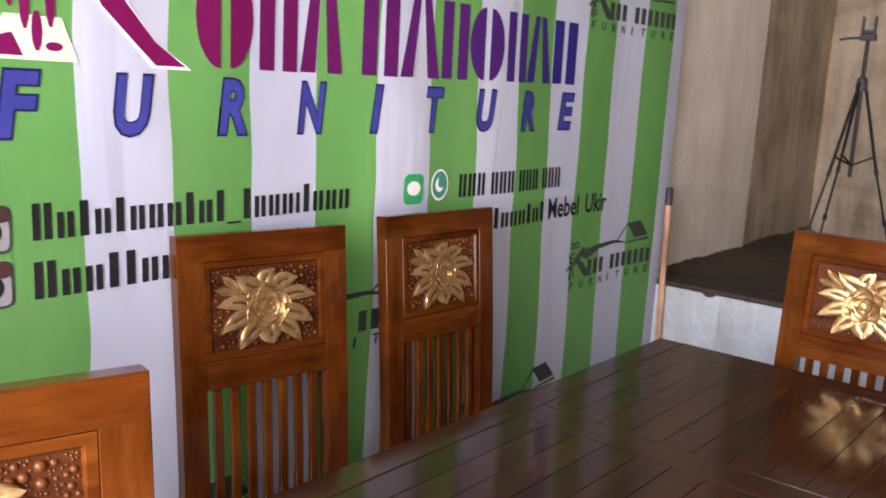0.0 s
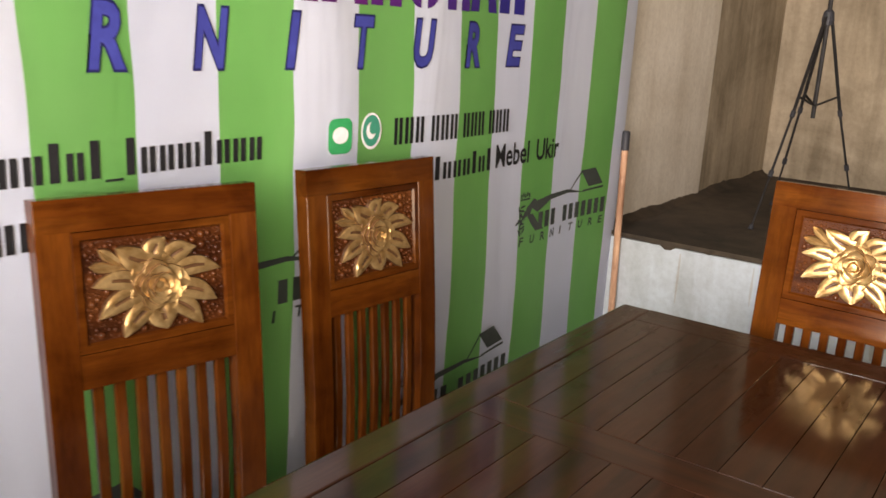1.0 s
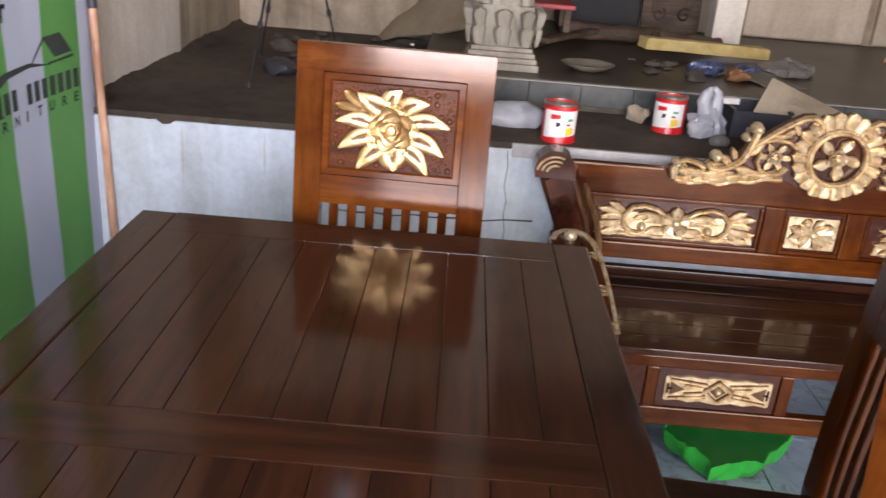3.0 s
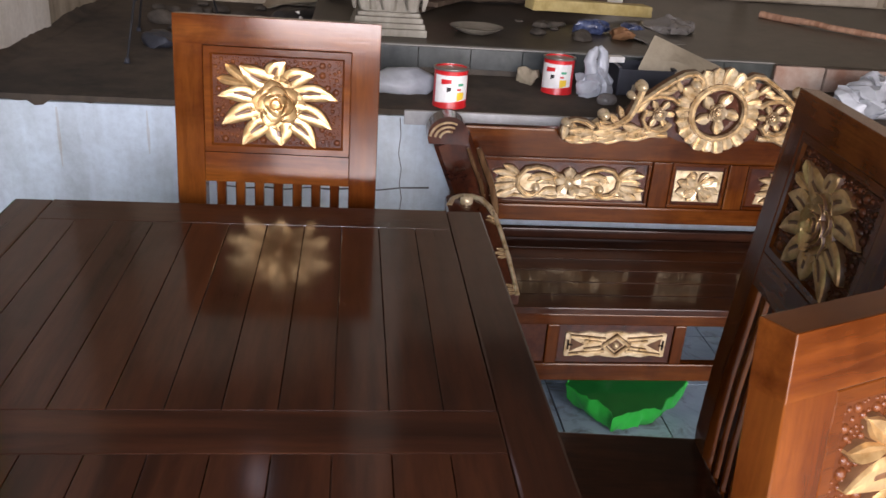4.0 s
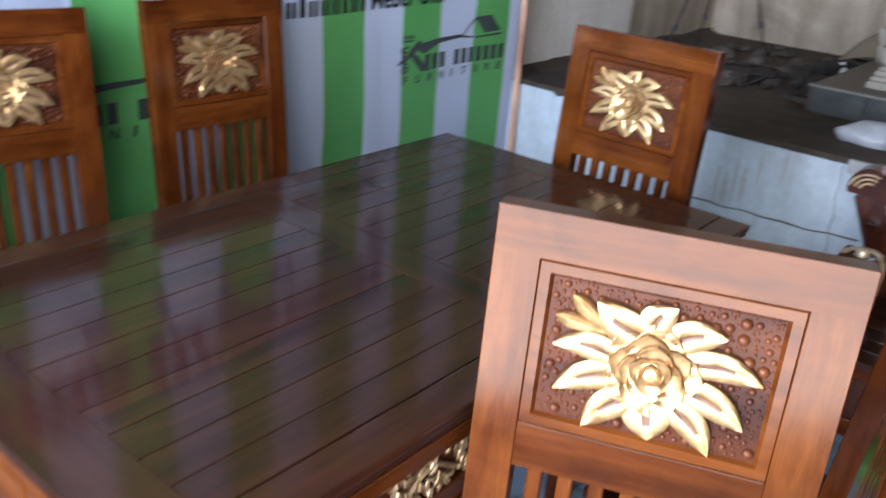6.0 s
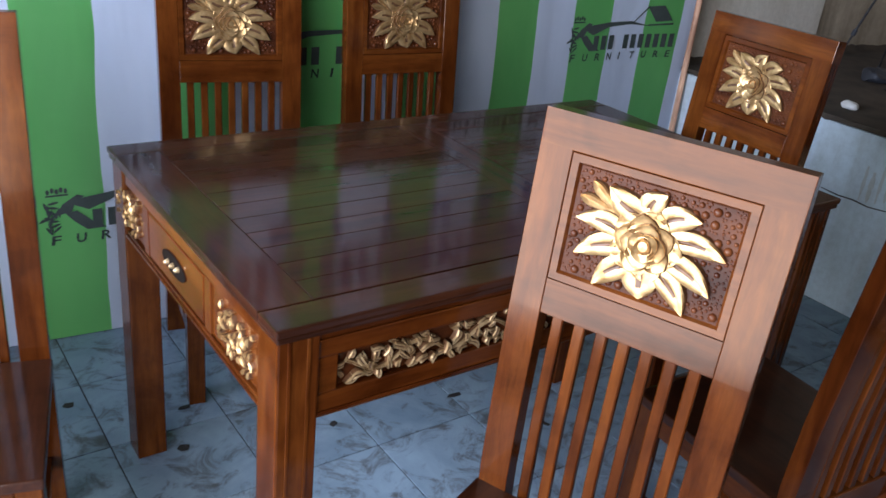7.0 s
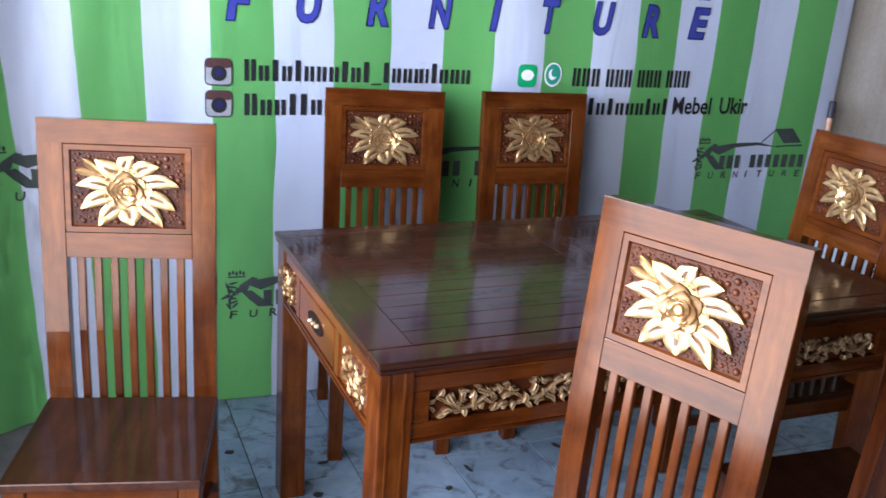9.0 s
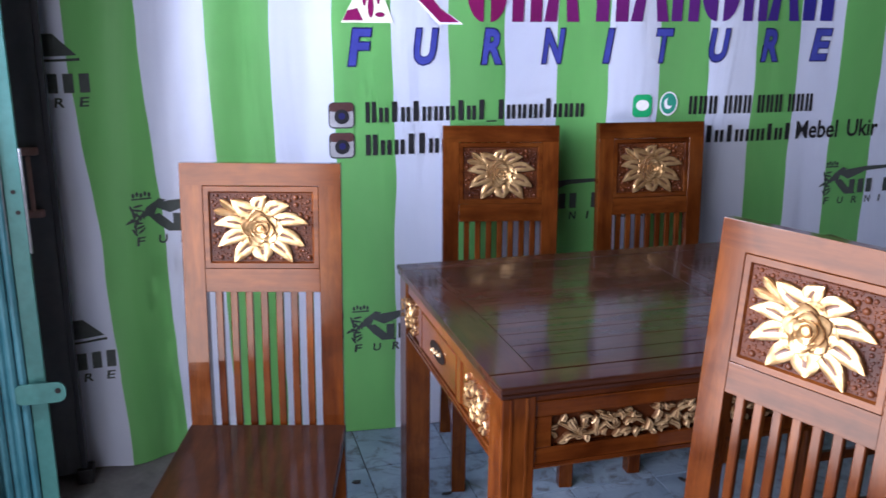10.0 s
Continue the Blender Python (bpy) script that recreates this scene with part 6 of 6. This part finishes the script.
# tripod
tp = thing("tripod", pose(4.05, -0.465, PZ), "black camera tripod with a phone clamp on the platform", "tripod")
FEET = [(-0.40, 0.07, 0.0), (0.28, -0.16, 0.0), (0.22, 0.17, 0.0)]
hub = Vector((0, 0, 0.82))
for f in FEET:
    f = Vector(f)
    d = f - hub
    a, b, c = hub + Vector((f.x, f.y, 0)) * 0.06, hub + d * 0.46, hub + d * 0.74
    bm = bmesh.new()
    sweep(bm, [a, b], 0.013, 0.011, side=(0.3, 1, 0))
    lg = part("leg", bm, black_metal, tp)
    bm = bmesh.new()
    tube(bm, [b - d * 0.02, c], 0.0052, 8)
    part("middle_section", bm, black_metal, lg)
    bm = bmesh.new()
    tube(bm, [c - d * 0.02, hub + d * 0.985], 0.0042, 8)
    part("lower_section", bm, black_metal, lg)
    for q in (b, c):
        bm = bmesh.new()
        tube(bm, [q - d * 0.012, q + d * 0.016], 0.010, 8)
        part("leg_lock", bm, black_paint, lg)
    bm = bmesh.new()
    tube(bm, [hub + d * 0.98, f + Vector((0, 0, 0.0))], [0.009, 0.010], 8)
    part("rubber_foot", bm, black_paint, lg)
    bm = bmesh.new()
    sweep(bm, [hub + d * 0.38, Vector((0, 0, 0.47))], 0.010, 0.006, side=(0.3, 1, 0), bevel=0.001)
    part("brace", bm, black_metal, tp)
bm = bmesh.new()
tube(bm, [(0, 0, 0.42), (0, 0, 1.02)], 0.009, 10)
part("centre_column", bm, black_metal, tp)
bm = bmesh.new()
lathe(bm, [(0.01, 0.79), (0.021, 0.79), (0.024, 0.81), (0.020, 0.84), (0.012, 0.85)], 14)
part("collar", bm, black_paint, tp)
part("head", boxes((-0.022, 0.022, -0.03, 0.03, 1.0, 1.028), bevel=0.004), black_paint, tp)
bm = bmesh.new()
tube(bm, [(0, 0.02, 1.012), (-0.03, 0.07, 1.008), (-0.05, 0.10, 1.0)], 0.005, 8)
part("pan_handle", bm, black_paint, tp)
part("clamp", boxes((-0.012, 0.012, -0.026, 0.03, 1.029, 1.045), (-0.012, 0.012, -0.026, -0.018, 1.0455, 1.10), (-0.012, 0.012, 0.022, 0.03, 1.0455, 1.10), bevel=0.003), black_paint, tp, "phone clamp")

# unseen bulb added under the ceiling to put a bright spot in the polished table
bulb_mat, nt, b = nodes_of("bulb_glass")
b.inputs["Emission Color"].default_value = (0.80, 0.88, 1.0, 1)
b.inputs["Emission Strength"].default_value = 3.0
lamp = thing("ceiling_lamp", pose(4.0, -0.76, CEIL), "unseen lit bulb added for a glint in the table", "lamp")
bm = bmesh.new()
lathe(bm, [(0.01, 0.0), (0.05, 0.0), (0.05, -0.02), (0.022, -0.03), (0.022, -0.075), (0.01, -0.075)], 20)
part("holder", bm, black_paint, lamp, "black lamp holder", True)
bm = bmesh.new()
lathe(bm, [(0.012, -0.0755), (0.026, -0.08), (0.040, -0.12), (0.042, -0.19), (0.034, -0.235), (0.010, -0.250)], 20)
part("bulb", bm, bulb_mat, lamp, "glowing white bulb", True)

# stick leaning in the corner
br = thing("broom_stick", pose(3.135, -0.09, 0, -2.4, 2.6, 0), "orange wooden stick with a black cap leaning by the banner", "stick")
bm = bmesh.new()
tube(bm, [(0, 0, 0.0), (0, 0, 0.5), (0, 0, 1.0)], 0.0125, 12)
part("shaft", bm, stick_wood, br, "", True)
bm = bmesh.new()
tube(bm, [(0, 0, 0.995), (0, 0, 1.06), (0, 0, 1.066)], [0.0145, 0.0145, 0.010], 12)
part("cap", bm, black_paint, br, "black plastic cap", True)

# green bag under the bench, lying open like a bowl
def build_bag():
    bm = bmesh.new()
    corners = [(-0.150, 0.075), (-0.025, 0.175), (0.130, 0.060), (0.115, -0.085), (-0.020, -0.180), (-0.130, -0.060)]
    rims = [0.070, 0.088, 0.125, 0.125, 0.092, 0.080]
    n, rings = 96, []
    for r, lift in ((0.30, 0.0), (0.62, 0.0), (0.82, 0.16), (0.96, 0.55), (1.0, 0.92), (1.01, 1.0), (0.985, 0.99), (0.93, 0.60), (0.76, 0.22), (0.55, 0.06), (0.20, 0.03)):
        ring = []
        for i in range(n):
            f = i / n * 6
            k, f = int(f), f - int(f)
            a, b = corners[k], corners[(k + 1) % 6]
            g = f * f * (3 - 2 * f) * 0.4 + f * 0.6
            top = rims[k] + (rims[(k + 1) % 6] - rims[k]) * g + 0.010 * math.sin(math.pi * f)
            x, y = a[0] + (b[0] - a[0]) * f, a[1] + (b[1] - a[1]) * f
            q = r * (1 + 0.04 * noise.noise(Vector((x * 30, y * 30, r * 3))))
            ring.append((x * q, y * q, 0.004 + max(0.0, top * lift + (0.008 * noise.noise(Vector((x * 45, y * 45, lift * 2))) if lift > 0.1 else 0))))
        rings.append(ring)
    place, label = pose(2.605, -1.95, 0), "open crumpled bright green plastic bag on the floor"
    loft(bm, rings[:7], cap=False)
    crumple(bm, 22, 0.009, 10, 0.002)
    crumple(bm, 9, 0.007, 24, 0.002)
    crumple(bm, 3, 0.003, 40, 0.002)
    green_bag = loose("plastic_bag", bm, green_film, place, label, "bag")
    # inner skin, coloured dark to give the shade within the bag
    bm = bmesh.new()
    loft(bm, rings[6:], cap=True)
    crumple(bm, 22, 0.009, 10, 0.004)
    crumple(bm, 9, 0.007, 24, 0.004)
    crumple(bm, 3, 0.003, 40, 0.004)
    part("inner_side", bm, shade_film, green_bag, "inside of the bag, its shade coloured in dark green", True)


build_bag()

# litter on the tiles
rnd = random.Random(51)
for k, (x, y) in enumerate(((1.18, -0.74), (1.28, -0.66), (1.55, -0.78), (1.62, -0.62), (0.86, -0.50), (0.80, -0.66), (0.95, -0.92), (1.7, -1.0), (0.6, -0.36))):
    bm = bmesh.new()
    w, d = rnd.uniform(0.008, 0.024), rnd.uniform(0.004, 0.012)
    prism(bm, [(-w, -d), (w * 0.6, -d * 0.9), (w, d * 0.3), (w * 0.1, d), (-w * 0.9, d * 0.6)], 0, 0.003)
    bmesh.ops.transform(bm, matrix=Matrix.Rotation(radians(-90), 4, "X"), verts=bm.verts)
    loose("litter_scrap", bm, dark_inside, pose(x, y, 0.0035, 0, 0, rnd.uniform(0, 180)), "small dark scrap on the tile floor", "litter", False)["group"] = "floor scraps"

# folding steel gate, pushed back beside the banner
ga = thing("folding_gate", pose(-0.30, -0.35, 0), "turquoise painted folding steel gate pushed open", "gate")
GH = 2.45
part("teal_leaf", boxes((-0.01, 0.034, -0.012, 0.006, 0.02, GH), bevel=0.002), teal_paint, ga, "sea green flat frame")
for k in range(5):
    x = -0.022 - 0.0225 * k
    bm = bmesh.new()
    sweep(bm, [(x, -0.016 - 0.012 * (k % 2), 0.02), (x, -0.016 - 0.012 * (k % 2), GH)], 0.021, 0.026, bevel=0.007)
    part("rib", bm, teal_light, ga, "turquoise folded rib")
for x, z0, z1 in ((-0.014, 0.82, 1.14), (0.040, 0.82, 1.10)):
    bm = bmesh.new()
    tube(bm, [(x, -0.02, z0), (x, -0.02, z1)], 0.004, 8)
    part("sliding_rod", bm, grey_metal, ga)
for x, z in ((0.012, 0.985), (0.018, 0.93)):
    bm = bmesh.new()
    lathe(bm, [(0.001, 0), (0.006, 0), (0.006, 0.002), (0.001, 0.002)], 12)
    bmesh.ops.transform(bm, matrix=Matrix.Translation((x, -0.0125, z)) @ Matrix.Rotation(radians(90), 4, "X"), verts=bm.verts)
    part("rivet_hole", bm, dark_inside, ga)
bm = bmesh.new()
prism(bm, soft_box(-0.045, 0.088, 0.395, 0.455, 0.024), -0.040, -0.036)
lt = part("latch_plate", bm, teal_paint, ga, "sea green rounded latch plate")
bm = bmesh.new()
lathe(bm, [(0.001, 0), (0.008, 0), (0.008, 0.002), (0.001, 0.002)], 14)
bmesh.ops.transform(bm, matrix=Matrix.Translation((0.068, -0.0405, 0.43)) @ Matrix.Rotation(radians(90), 4, "X"), verts=bm.verts)
part("latch_hole", bm, dark_inside, lt)
# dark steel leaf behind it
dk = thing("black_gate_leaf", pose(-0.335, -0.12, 0), "black painted steel gate leaf with a worn pull handle", "gate")
# lighter copy of the black paint, making up for light missing on the leaf
lifted_black = plain("lifted_black_paint", (0.058, 0.062, 0.072), (0.095, 0.100, 0.112), 5, 0.5)
part("leaf", boxes((-0.13, 0.102, -0.012, 0.012, 0.03, GH), bevel=0.003), lifted_black, dk)
part("edge_strip", boxes((0.1025, 0.118, -0.018, 0.018, 0.0, GH), bevel=0.002), black_paint, dk)
part("shoe", boxes((0.09, 0.135, -0.03, 0.03, 0.0, 0.05), bevel=0.004), black_metal, dk)
hd = part("handle", boxes((0.048, 0.060, -0.034, -0.022, 0.885, 1.045), bevel=0.004), pink_metal, dk, "worn pink painted pull handle")
for z in (0.867, 1.047):
    bm = boxes((0.028, 0.082, -0.036, -0.013, z, z + 0.022), bevel=0.006)
    part("handle_mount", bm, pink_metal, hd)

# put each large thing's origin at its own foot
for ob in [o for o in bpy.data.objects if o.parent is None and o.name in ("dining_table", "carved_bench", "printed_banner")]:
    base = {"dining_table": (1.41, -1.0, 0), "carved_bench": (2.80, BYC, 0), "printed_banner": (1.25, 0, 0)}[ob.name]
    ob.location = base
    for c in ob.children:
        c.location = -Vector(base)


# ---- floor tiles ----
slab("floor_margin", "dark worn cement floor beside the gate", plaster("dark_cement", (0.20, 0.195, 0.19), (0.08, 0.08, 0.08), 0.8), (WEST - 0.15, 0.054, SOUTH, 0.03, -0.05, -0.001))
slab("floor", "grey grout bed under white floor tiles", grout_mat, (0.0545, PX, SOUTH, 0.03, -0.06, -0.004))
floor_ob = bpy.data.objects["floor"]
TILE = 0.297
first = None
for i in range(-2, 9):
    for j in range(-15, 3):
        x0, y0 = 0.649 + i * TILE, -0.575 + j * TILE
        x1, y1 = min(x0 + TILE, PX), min(y0 + TILE, 0.03)
        if x0 < WEST - 0.1 or y0 < SOUTH or x1 - x0 < 0.03 or y1 - y0 < 0.03:
            continue
        whole = x1 - x0 > TILE - 1e-6 and y1 - y0 > TILE - 1e-6
        if whole and first is not None:
            t = new("tile", first)
            t.parent = floor_ob
        else:
            t = part("tile", boxes((0.0020, x1 - x0 - 0.0020, 0.0020, y1 - y0 - 0.0020, -0.008, 0), bevel=0.0012), tile_mat, floor_ob)
            first = t.data if whole else first
        t.location = (x0, y0, 0)
